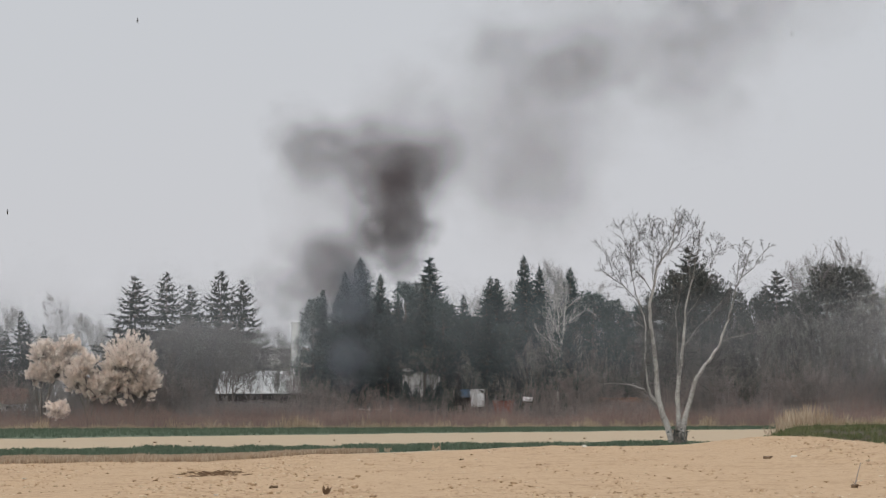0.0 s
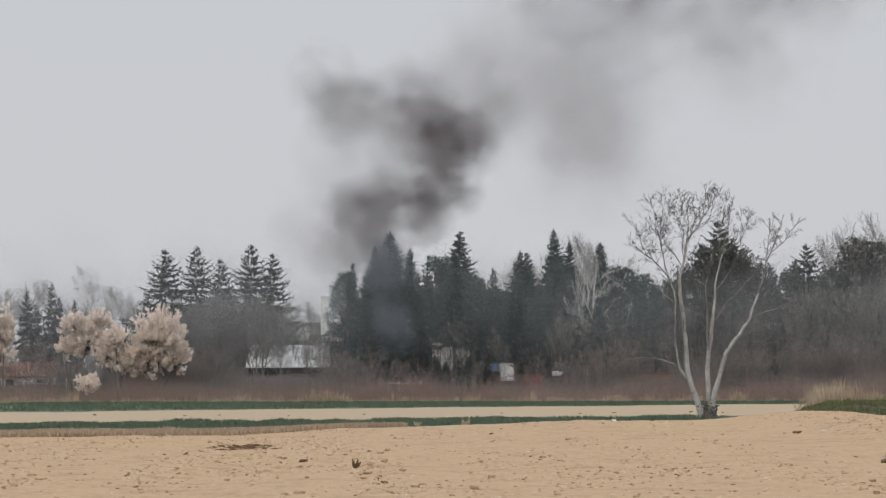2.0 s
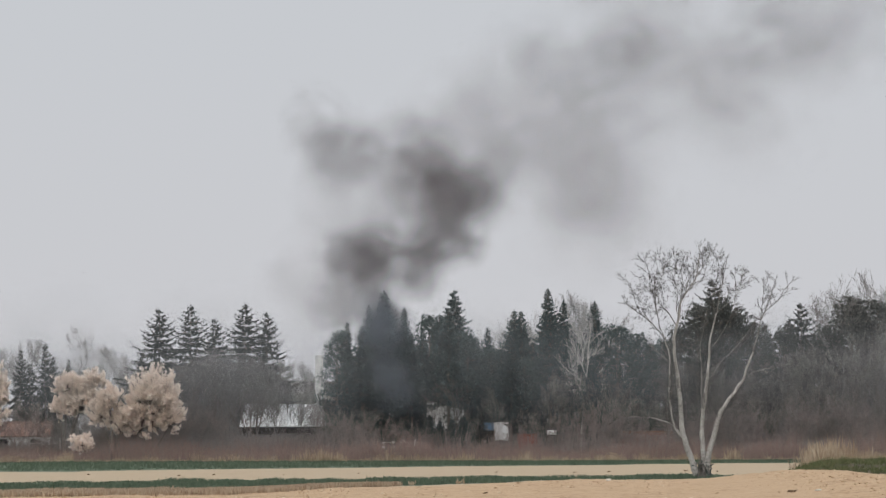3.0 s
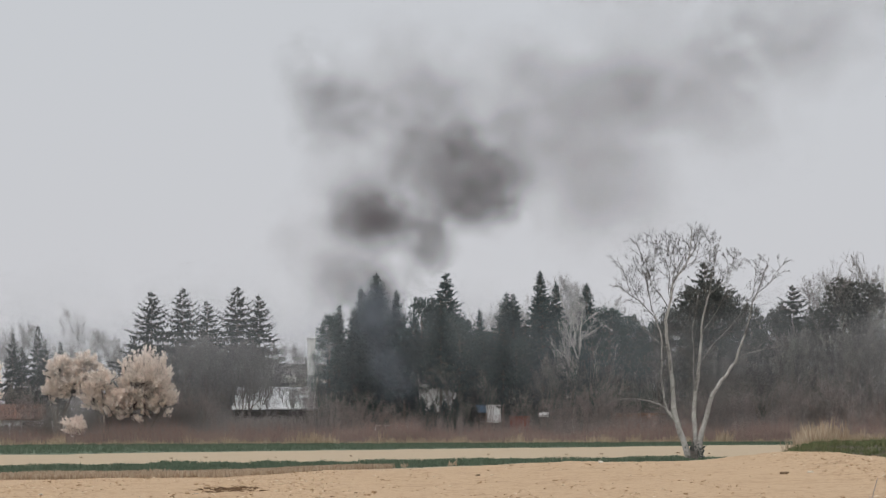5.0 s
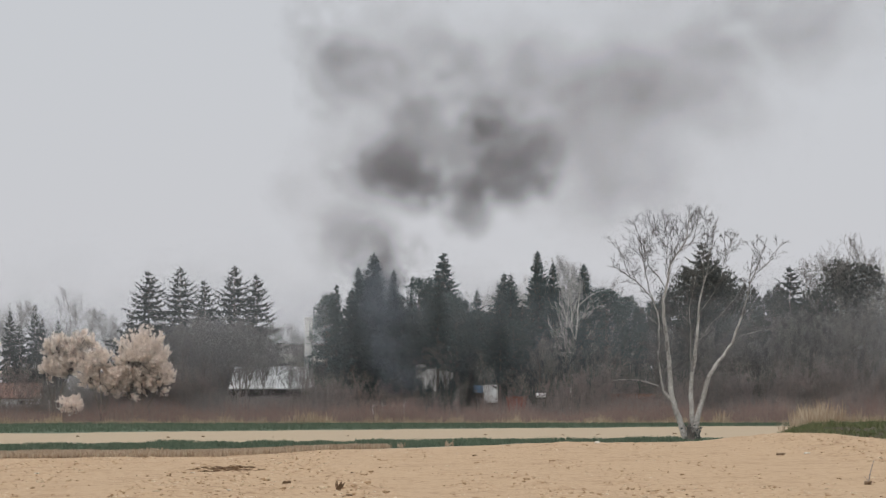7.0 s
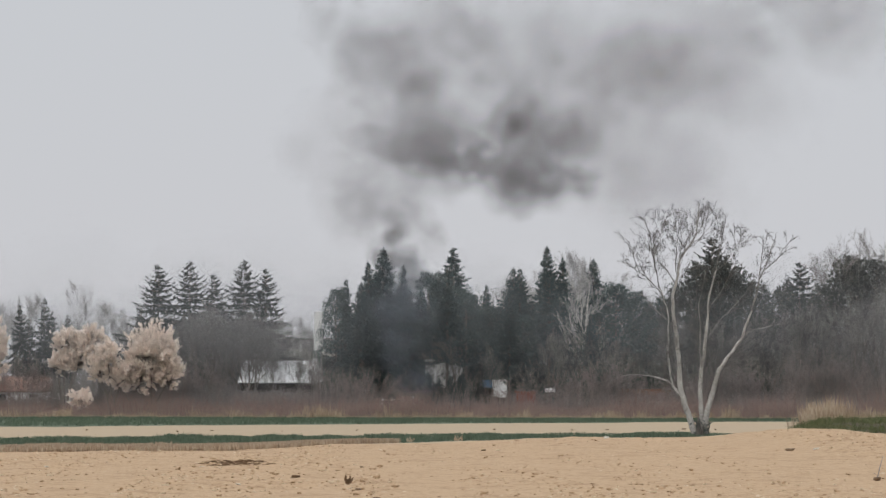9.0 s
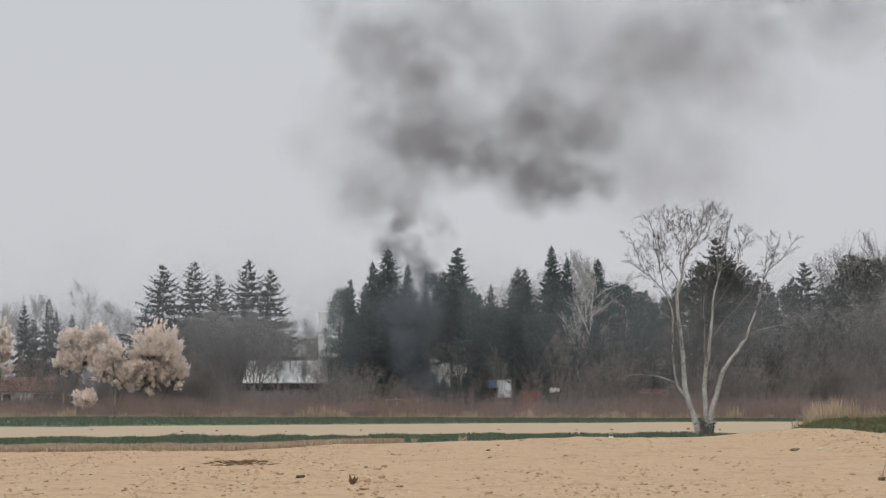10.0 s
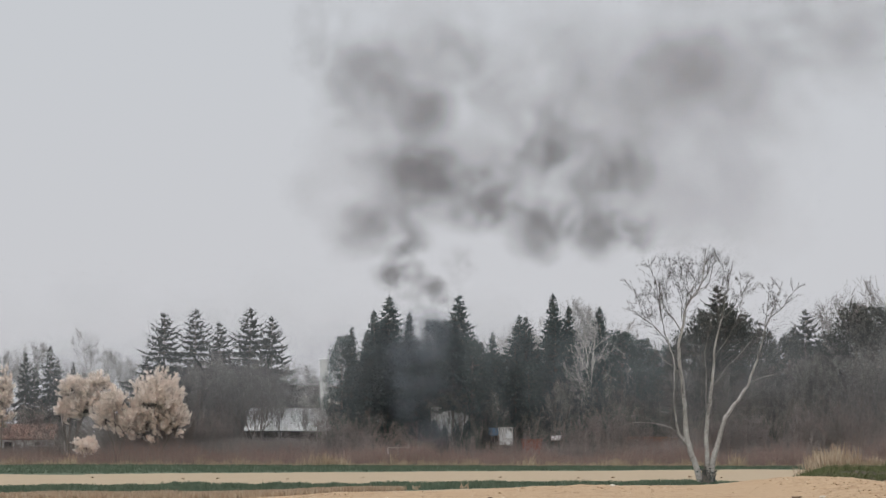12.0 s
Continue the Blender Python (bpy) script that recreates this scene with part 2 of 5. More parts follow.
def tubes(segs, sides=4):
    """Tapered prisms along segments (x0 y0 z0 x1 y1 z1 r0 r1)."""
    s = np.asarray(segs, float)
    p, q, r0, r1 = s[:, :3], s[:, 3:6], s[:, 6:7], s[:, 7:8]
    d = unit(q - p)
    ref = np.where(np.abs(d[:, 2:3]) > 0.9, [[1.0, 0, 0]], [[0, 0, 1.0]])
    u = unit(np.cross(d, ref))
    v = np.cross(d, u)
    rings = []
    for c, r in ((p, r0), (q, r1)):
        for k in range(sides):
            a = 2 * math.pi * k / sides
            rings.append(c + r * (u * math.cos(a) + v * math.sin(a)))
    verts = np.stack(rings, 1).reshape(-1, 3)
    base = np.arange(len(s))[:, None] * 2 * sides
    faces = [base + np.array([[k, (k + 1) % sides, sides + (k + 1) % sides, sides + k]]) for k in range(sides)]
    return verts, np.stack(faces, 1).reshape(-1, 4)


def leaves(pos, along, size, wide, rng, fold=0.25):
    """Folded four-sided leaves or sprays: two triangles each that meet at a ridge."""
    along = unit(along)
    side = unit(np.cross(along, rng.normal(size=along.shape)))
    up = np.cross(side, along)
    size, wide = np.reshape(size, (-1, 1)), np.reshape(wide, (-1, 1))
    tip, mid = pos + along * size, pos + along * size * 0.45
    a, b = mid + side * wide - up * wide * fold, mid - side * wide - up * wide * fold
    verts = np.stack((pos, a, tip, b), 1).reshape(-1, 3)
    base = np.arange(len(pos))[:, None] * 4
    return verts, np.concatenate((base + [[0, 1, 2]], base + [[0, 2, 3]]), 0)


def bark_mesh(name, segs, mat, sides=4):
    v, f = tubes(segs, sides)
    return mesh(name, v, f, [mat], smooth=True)


def grow(rng, start, way, length, radius, depth, top, out, droop=0.0, spread=0.75, kids=(3, 5), wander=0.18, shrink=0.62, steps=4, level=0, thin=0.016):
    """One limb and, from it, its branches; out gets (level, segment) rows."""
    p, d = np.array(start, float), unit(np.array(way, float))
    r = radius
    pts = [(p.copy(), d.copy(), r)]
    for i in range(steps):
        d = unit(d + rng.normal(size=3) * wander + np.array([0, 0, top - droop * i / steps]))
        q = p + d * length / steps
        r1 = radius * (1 - 0.62 * (i + 1) / steps)
        out.append((level, (*p, *q, r, r1)))
        p, r = q, r1
        pts.append((p.copy(), d.copy(), r))
    if depth <= 0:
        return
    n = rng.integers(kids[0], kids[1] + 1)
    for k in range(n):
        t = 0.28 + 0.72 * (k + rng.random() * 0.8) / n
        i = min(int(t * steps), steps - 1)
        f = t * steps - i
        a, b = pts[i], pts[i + 1]
        pos = a[0] + (b[0] - a[0]) * min(f, 1)
        side = rng.normal(size=3)
        side -= a[1] * side.dot(a[1])
        w = unit(a[1] + unit(side) * spread * rng.uniform(0.7, 1.3))
        grow(rng, pos, w, length * shrink * rng.uniform(0.7, 1.2) * (1.15 - 0.4 * t), max(a[2] * 0.6, thin), depth - 1, top, out, droop, spread, kids, wander, shrink, max(2, steps - 1), level + 1, thin)


def split_bare(out, thing_ob, bark, twig, sides=(6, 4, 3)):
    """Trunk, limbs and twigs of a leafless tree as parts."""
    for name, lo, hi, mat, k in (("trunk", 0, 0, bark, sides[0]), ("limb_work", 1, 1, bark, sides[1]), ("twig_work", 2, 9, twig, sides[2])):
        segs = [s for lv, s in out if lo <= lv <= hi]
        if segs:
            ob = part(name, bark_mesh(name, segs, mat, k), mat, thing_ob)
            if hi:
                tagged(ob, kind="stuff")


# ---- the ground: one sheet with a low swell in the near field ----
def value_noise(x, y, seed):
    """Smooth noise between -1 and 1 at unit spacing."""
    table = np.random.RandomState(seed).uniform(-1, 1, (256, 256))
    xi, yi = np.floor(x).astype(int), np.floor(y).astype(int)
    fx, fy = x - xi, y - yi
    fx, fy = fx * fx * (3 - 2 * fx), fy * fy * (3 - 2 * fy)
    g = lambda a, b: table[(xi + a) % 256, (yi + b) % 256]
    return (g(0, 0) * (1 - fx) + g(1, 0) * fx) * (1 - fy) + (g(0, 1) * (1 - fx) + g(1, 1) * fx) * fy


def ease(a, b, v):
    t = np.clip((v - a) / (b - a), 0, 1)
    return t * t * (3 - 2 * t)


def field_edge(x):
    return 112 + 0.5 * np.minimum(x + 6, 0) * (x < -6) + 0 * x


def crumble(x, y):
    """Where the soil lies in clods: strips along the way of the plough, none in the wheel tracks."""
    x, y = np.asarray(x, float), np.asarray(y, float)
    rough = ease(-0.25, 0.45, value_noise((x + 0.04 * y) / 1.1 + 40, y / 22 + 9, 7) + 0.4 * value_noise(x / 0.9, y / 5, 12))
    for at, half in ((-8.3, 0.55), (-6.6, 0.3), (-0.5, 0.5), (1.4, 0.35), (5.2, 0.5), (7.1, 0.4)):
        rough = rough * (1 - 0.85 * np.exp(-((x - at + 0.018 * (y - 60)) / half) ** 2))
    return rough


def height(x, y):
    x, y = np.asarray(x, float), np.asarray(y, float)
    swell = 0.05 + 0.30 * ease(-4, 6, x) + 0.34 * np.exp(-((x - 12.9) / 2.6) ** 2) - 0.03 * ease(14, 18, x) - 0.16 * ease(-3, -9, x)
    z = swell * ease(58, 111, y) * ease(138, 114, y)
    near = ease(150, 110, y) * ease(20, 40, y)
    z = z + near * (0.03 * value_noise(x / 2.3, y / 9.0, 3) + 0.018 * value_noise(x / 0.8, y / 2.4, 4))
    z = z + near * crumble(x, y) * (0.035 * np.abs(value_noise(x / 0.5, y / 0.7, 5)) ** 1.5 + 0.03 * value_noise(x / 0.25, y / 0.4, 6))
    z = z + 0.02 * value_noise(x / 6, y / 9, 8) * ease(100, 140, y)
    # shallow drill marks across the field
    z = z + near * 0.007 * np.sin((y - 0.25 * x) * 2.6) * (0.5 + 0.5 * value_noise(x / 7, y / 6, 9))
    return z


def near_crop_edges(x):
    return 120.5 + 0.30 * x, 155.0 + 0.95 * x


def far_crop_edge(x):
    return 243 + 1.45 * x


def build_ground():
    xs = np.concatenate((-np.geomspace(1600, 24, 16), np.arange(-23.5, 24.1, 0.19), np.geomspace(25, 1600, 16)))
    ys = np.concatenate(([-400, -150, -60, -20, 0, 15, 28, 36], np.arange(40, 118, 0.2), np.arange(118, 165, 0.6), np.arange(165, 345, 2.0), np.geomspace(350, 3800, 14)))
    gx, gy = np.meshgrid(xs, ys)
    gz = height(gx, gy)
    nx, ny = len(xs), len(ys)
    verts = np.stack((gx, gy, gz), -1).reshape(-1, 3)
    i = (np.arange(ny - 1)[:, None] * nx + np.arange(nx - 1)[None]).ravel()
    faces = np.stack((i, i + 1, i + nx + 1, i + nx), 1)
    c = verts[faces].mean(1)
    x, y = c[:, 0], c[:, 1] + 1.2 * value_noise(c[:, 0] / 1.3, c[:, 1] / 3, 11)
    near0, near1 = near_crop_edges(x)
    idx = np.zeros(len(faces), int)
    idx[(y > near0 - 3)] = 1
    idx[(y > near0) & (y < near1) & (x < 16.5)] = 2
    idx[y > far_crop_edge(x)] = 2
    idx[c[:, 1] > 322] = 3
    me = mesh("ground", verts, faces, [SOIL, SOIL_FAR, CROP_GROUND, SCRUB_GROUND], idx, smooth=True)
    tagged(new("ground", me), "pale dry tilled field with green crop strips", "ground", kind="structure")


build_ground()


def stuff(name, verts, faces, mats, label, category, smooth=False):
    ob = new(name, mesh(name, verts, faces, mats, smooth=smooth))
    return tagged(ob, label, category, kind="stuff")


def blades(rng, x, y, z, tall, wide, lean, per, thin=0.10):
    """Tufts of standing blades at the given places."""
    n = len(x)
    pos = np.repeat(np.stack((x, y, z), 1), per, 0)
    pos[:, :2] += rng.normal(size=(n * per, 2)) * np.repeat(np.reshape(wide, (-1, 1)) * np.ones((n, 1)), per, 0) * 1.2
    way = rng.normal(size=(n * per, 3)) * lean + [0, 0, 1]
    t = np.repeat(np.reshape(tall, (-1, 1)) * np.ones((n, 1)), per, 0)[:, 0] * rng.uniform(0.6, 1.2, n * per)
    return leaves(pos, way, t, t * thin + 0.12 * thin, rng)


def build_crops():
    rng = np.random.default_rng(3)
    x = rng.uniform(-27, 16.3, 13000)
    a, b = near_crop_edges(x)
    y = a + (b - a) * rng.random(len(x))
    tall = 0.20 * (0.75 + 0.5 * value_noise(x / 0.9, y / 3, 21)) * np.clip((16.6 - x) / 4, 0.2, 1)
    v, f = blades(rng, x, y, height(x, y) - 0.02, tall, 0.12, 0.45, 4)
    stuff("crop_strip", v, f, [CROP], "strip of low dark green leafy crop between bare soil", "crop")
    x = rng.uniform(-42, 46, 9000)
    y = far_crop_edge(x)
    y = y + (324 - y) * rng.random(len(x))
    k = far_crop_edge(x) < 322
    v, f = blades(rng, x[k], y[k], height(x[k], y[k]) - 0.02, 0.25, 0.16, 0.45, 4)
    stuff("crop_strip", v, f, [CROP], "far strip of green crop before the scrub", "crop")
    # stubble along the crop's near edge
    x = rng.uniform(-24, -2, 9000)
    a, _ = near_crop_edges(x)
    y = a - rng.uniform(0.1, 7, len(x)) * np.clip((-1.5 - x) / 6, 0.1, 1)
    v, f = blades(rng, x, y, height(x, y) - 0.02, 0.20, 0.05, 0.14, 4)
    stuff("stubble", v, f, [STRAW], "pale dry cut stubble along the crop", "stubble")
    # a few taller dead stalks in the crop
    for px, py in ((-10.9, 118.0), (-10.6, 118.4), (-3.2, 120.5), (-1.6, 122.0), (0.3, 119.5), (-2.6, 121.6)):
        x, y = px + rng.normal(size=6) * 0.12, py + rng.normal(size=6) * 0.12
        v, f = blades(rng, x, y, height(x, y) - 0.02, 0.26, 0.03, 0.35, 2)
        stalk = new("dead_stalks", mesh("dead_stalks", v, f, [STRAW]))
        tagged(stalk, "bleached dead stalks standing in the crop", "dead plant", "dead stalks in the crop", "stuff")


build_crops()


def clod_shape(rng):
    """An angular lump of unit size."""
    bm = bmesh.new()
    bmesh.ops.create_cube(bm, size=1.5)
    bmesh.ops.triangulate(bm, faces=bm.faces[:])
    for v in bm.verts:
        v.co *= rng.uniform(0.55, 1.15)
        v.co.z *= 0.62
    v = np.array([p.co[:] for p in bm.verts])
    f = np.array([[p.index for p in q.verts] for q in bm.faces])
    bm.free()
    return v, f


def build_clods():
    rng = np.random.default_rng(5)
    shapes = [clod_shape(rng) for _ in range(6)]
    vs, fs, at = [], [], 0
    count = 16000
    y = 42 + 72 * rng.random(count) ** 1.25
    x = rng.uniform(-1, 1, count) * y * 0.155
    patch = 1.5 * crumble(x, y) - 0.55 + 0.3 * value_noise(x / 0.7, y / 2, 32)
    size = 0.012 + 0.030 * rng.random(count) ** 2.4 + 0.05 * rng.random(count) ** 14
    z = height(x, y)
    for i in range(count):
        if patch[i] < rng.uniform(-0.7, 1.0):
            continue
        v, f = shapes[i % 6]
        a = rng.uniform(0, 6.3)
        c, s = math.cos(a), math.sin(a)
        w = v @ np.array([[c, s, 0], [-s, c, 0], [0, 0, 1]]) * size[i] * rng.uniform(0.8, 1.3, 3)
        vs.append(w + [x[i], y[i], z[i] + size[i] * 0.1])
        fs.append(f + at)
        at += len(v)
    stuff("soil_clods", np.concatenate(vs), np.concatenate(fs), [CLOD], "scattered crumbly clods and stones on dry soil", "clods")
    # single larger lumps: place and size
    for px, py, sz, mat, lab in LUMPS:
        v, f = shapes[int(abs(px * 7)) % 6]
        me = mesh("soil_clod" if mat is CLOD_DARK else "stone", v * sz * [1.5, 1, 0.9], f, [mat])
        ob = new(me.name, me)
        ob.matrix_basis = pose(px, py, float(height(px, py)) + sz * 0.25, 0, 0, px * 50)
        tagged(ob, lab, "clod" if mat is CLOD_DARK else "stone", "loose lumps on the field")


LUMPS = [
    (-3.21, 66.5, 0.09, CLOD_DARK, "dark damp clod lying on pale soil"), (-1.64, 57.6, 0.08, CLOD_DARK, "dark damp clod lying on pale soil"),
    (-1.2, 52.9, 0.07, CLOD_DARK, "dark damp clod lying on pale soil"), (-2.11, 76.6, 0.06, CLOD_DARK, "dark damp clod lying on pale soil"),
    (8.81, 65.0, 0.10, CLOD_DARK, "dark clod of earth at the foot of a dry stalk"), (9.62, 89.0, 0.10, CLOD_DARK, "dark damp clod lying on pale soil"),
    (-10.13, 79.6, 0.05, STONE, "small pale stone lying on the field"), (10.37, 89.3, 0.08, STONE, "small white stone lying on the field"),
    (-4.08, 61.2, 0.04, STONE, "small pale stone lying on the field"), (-6.25, 79.8, 0.05, STONE, "small pale stone lying on the field"),
    (-13.20, 176.0, 0.10, CLOD_DARK, "dark damp clod on the far bare strip"),
    (-14.60, 170.0, 0.08, CLOD_DARK, "dark damp clod on the far bare strip"),
    (-20.40, 178.0, 0.09, CLOD_DARK, "dark damp clod on the far bare strip"),
    (-5.30, 182.0, 0.08, CLOD_DARK, "dark damp clod on the far bare strip"),
    (9.50, 190.0, 0.10, CLOD_DARK, "dark damp clod on the far bare strip"),
    (14.60, 196.0, 0.12, CLOD_DARK, "dark damp clod on the far bare strip"),
    (16.20, 192.0, 0.09, CLOD_DARK, "dark damp clod on the far bare strip"),
    (2.70, 188.0, 0.08, CLOD_DARK, "dark damp clod on the far bare strip"),
    (-9.20, 174.0, 0.07, CLOD_DARK, "dark damp clod on the far bare strip"),
    (7.30, 186.0, 0.08, CLOD_DARK, "dark damp clod on the far bare strip"),
    (5.61, 112.1, 0.10, STONE, "small pale stone at the field's edge"), (1.05, 95.6, 0.06, CLOD_DARK, "dark damp clod lying on pale soil"),
]
build_clods()


def build_litter():
    rng = np.random.default_rng(8)
    # a flattened bundle of dead stalks
    n = 90
    x = -5.42 + rng.normal(size=n) * 0.30
    y = 81.3 + rng.normal(size=n) * 0.9
    pos = np.stack((x, y, height(x, y) + 0.02 + 0.05 * rng.random(n)), 1)
    way = np.stack((rng.choice([-1, 1], n) * 1.0, rng.normal(size=n) * 0.7, rng.uniform(-0.05, 0.4, n)), 1)
    v, f = leaves(pos, way, rng.uniform(0.15, 0.42, n), np.full(n, 0.022), rng)
    ob = new("dead_weeds", mesh("dead_weeds", v, f, [CLOD_DARK, ]))
    tagged(ob, "flattened dark tangle of dead weeds on soil", "dead plant", kind="stuff")
    # a slanting dry stem
    px, py = 8.9, 65.7
    z0 = float(height(px, py))
    st = thing("dry_stalk", pose(px, py, z0), "single dry brown stalk stuck slanting in the soil", "dead plant")
    part("stem", bark_mesh("stem", [(0, 0, -0.05, 0.06, 0.02, 0.22, 0.014, 0.012), (0.06, 0.02, 0.22, 0.14, 0.03, 0.50, 0.012, 0.006), (0.02, 0, 0.05, -0.06, 0, 0.14, 0.008, 0.004)], TWIG_BROWN, 5), TWIG_BROWN, st)
    # an upright torn clump
    px, py = -1.97, 61.2
    cl = new("upturned_sod", mesh("upturned_sod", *leaves(np.tile([[px, py, float(height(px, py))]], (9, 1)) + rng.normal(size=(9, 3)) * 0.02, rng.normal(size=(9, 3)) * 0.35 + [0.4, 0, 1], rng.uniform(0.12, 0.26, 9), np.full(9, 0.035), rng), [CLOD_DARK]))
    tagged(cl, "upturned dark sod standing on the soil", "sod")


build_litter()


def build_bank():
    """The grassy balk at the field's corner."""
    rng = np.random.default_rng(9)
    xs, ys = np.linspace(13.2, 34, 90), np.linspace(119, 150, 50)
    gx, gy = np.meshgrid(xs, ys)

    def rise(x, y):
        return height(x, y) + (0.74 + 0.15 * value_noise(x / 1.5, y / 4, 41)) * ease(13.7, 15.3, x - 0.06 * (y - 130)) * ease(119, 127, y + 1.2 * value_noise(x / 1.1, y, 42)) * ease(149, 138, y) - 0.05

    gz = rise(gx, gy)
    i = (np.arange(49)[:, None] * 90 + np.arange(89)[None]).ravel()
    ob = new("grass_bank", mesh("grass_bank", np.stack((gx, gy, gz), -1).reshape(-1, 3), np.stack((i, i + 1, i + 91, i + 90), 1), [SCRUB_GROUND], smooth=True))
    tagged(ob, "low overgrown earth bank at the field's corner", "bank", kind="structure")
    n = 9000
    x, y = rng.uniform(14.0, 33, n), rng.uniform(121, 148, n)
    z = rise(x, y)
    k = z > 0.10
    v, f = blades(rng, x[k], y[k], z[k] - 0.03, 0.24 * rng.uniform(0.4, 1.5, k.sum()), 0.06, 0.5, 7, 0.05)
    stuff("bank_grass", v, f, [GRASS], "rough green grass covering the bank", "grass")
    x = np.concatenate((rng.uniform(15.4, 17.2, 70), rng.uniform(17.5, 33, 16)))
    y = rng.uniform(133, 143, len(x))
    z = rise(x, y)
    k = z > 0.1
    v, f = blades(rng, x[k], y[k], z[k] - 0.03, np.where(x[k] < 17.3, 1.1, 0.45) * rng.uniform(0.5, 1.1, k.sum()), 0.09, 0.22, 14, 0.02)
    stuff("dry_grass", v, f, [STRAW], "tall bleached dry grass on the bank", "grass")


build_bank()


# ---- scrub along the wood's edge ----
def build_scrub():
    rng = np.random.default_rng(12)
    segs = []
    n = 15000
    x, y = rng.uniform(-62, 66, n), 323 + 14 * rng.random(n) ** 1.3
    tall = (1.75 + 0.85 * value_noise(x / 3.5, y / 9, 51) + 0.7 * value_noise(x / 1.1, y / 4, 52)) * rng.uniform(0.45, 1.15, n) * (1 + 0.9 * (rng.random(n) > 0.985))
    tall = tall * (1 + 0.35 * ease(20, 42, x))
    lean = rng.normal(size=(n, 2)) * 0.22
    p = np.stack((x, y, np.zeros(n)), 1)
    m = p + np.stack((lean[:, 0] * tall * 0.5, lean[:, 1] * tall * 0.5, tall * 0.55), 1)
    q = m + np.stack((lean[:, 0] * tall * 0.9, lean[:, 1] * tall * 0.5, tall * 0.45), 1) + rng.normal(size=(n, 3)) * 0.10
    r = rng.uniform(0.010, 0.024, (n, 1))
    segs = [np.concatenate((p, m, r, r * 0.8), 1), np.concatenate((m, q, r * 0.8, r * 0.3), 1)]
    for _ in range(1):
        s = m + (q - m) * rng.uniform(-0.6, 0.4, (n, 1))
        e = s + rng.normal(size=(n, 3)) * [0.35, 0.3, 0.2] + [0, 0, 0.4]
        segs.append(np.concatenate((s, e, r * 0.6, r * 0.25), 1))
    v, f = tubes(np.concatenate(segs), 3)
    stuff("scrub", v, f, [RED_SCRUB], "dense leafless red-brown scrub along the wood", "scrub")
    n = 1500
    x, y = rng.uniform(-58, 60, n), rng.uniform(320.5, 324.5, n)
    t = 0.75 * (0.3 + np.clip(value_noise(x / 1.3, y, 53) + 0.5 * value_noise(x / 6, y, 54), 0, 1.2))
    v, f = blades(rng, x, y, np.zeros(n) - 0.02, t * 1.35, 0.18, 0.34, 10, 0.03)
    stuff("dry_grass", v, f, [STRAW], "bleached dry grass at the foot of the scrub", "grass")


build_scrub()


def build_underwood():
    """Thin leafless saplings that fill the depth of the wood."""
    rng = np.random.default_rng(14)
    for x0, x1, y0, y1, tall, n, mat, label in (
            (-66, 70, 346, 384, 8.0, 9000, TWIG, "tangled grey saplings filling the wood's depth"),
            (16, 70, 342, 352, 10.5, 3200, TWIG, "tall grey leafless saplings at the wood's edge"),
            (-66, 70, 334, 344, 4.6, 6500, TWIG_BROWN, "brown leafless underwood behind the scrub"),
            (-62, -16, 335, 352, 6.6, 3600, TWIG, "dark leafless underwood round the sheds")):
        x, y = rng.uniform(x0, x1, n), rng.uniform(y0, y1, n)
        h = tall * (0.72 + 0.4 * value_noise(x / 5, y / 9, 61) + 0.25 * value_noise(x / 1.6, y / 4, 62)) * rng.uniform(0.5, 1.1, n)
        low = (np.abs(x + 18.4) < 5.6) & (y < 350) | (np.abs(x + 0.6) < 2.6) & (y < 348) | (np.abs(x - 7.6) < 4.6) & (y < 345) | (np.abs(x - 21.5) < 2.8) & (y < 346)
        h = np.where(low, np.minimum(h, 2.9 + 1.1 * (np.abs(x + 0.6) < 2.6)), h)
        h = np.where((np.abs(x + 47.6) < 3.4) & (y < 352), np.minimum(h, 2.0), h)
        p = np.stack((x, y, np.full(n, -0.05)), 1)
        lean = rng.normal(size=(n, 3)) * [0.14, 0.14, 0]
        m = p + (lean + [0, 0, 1]) * h[:, None] * 0.5
        q = m + (lean * 1.5 + [0, 0, 1]) * h[:, None] * 0.5 + rng.normal(size=(n, 3)) * 0.15
        r = rng.uniform(0.012, 0.026, (n, 1))
        segs = [np.concatenate((p, m, r * 1.3, r), 1), np.concatenate((m, q, r, r * 0.3), 1)]
        for k in range(5):
            u = rng.uniform(0.0, 0.9, (n, 1))
            a = m + (q - m) * (u * 1.6 - 0.7)
            b = a + (rng.normal(size=(n, 3)) * [0.45, 0.35, 0.22] + [0, 0, 0.5]) * (0.4 + 0.12 * h[:, None])
            segs.append(np.concatenate((a, b, r * 0.5, r * 0.2), 1))
        v, f = tubes(np.concatenate(segs), 3)
        stuff("underwood", v, f, [mat], label, "underwood")


build_underwood()


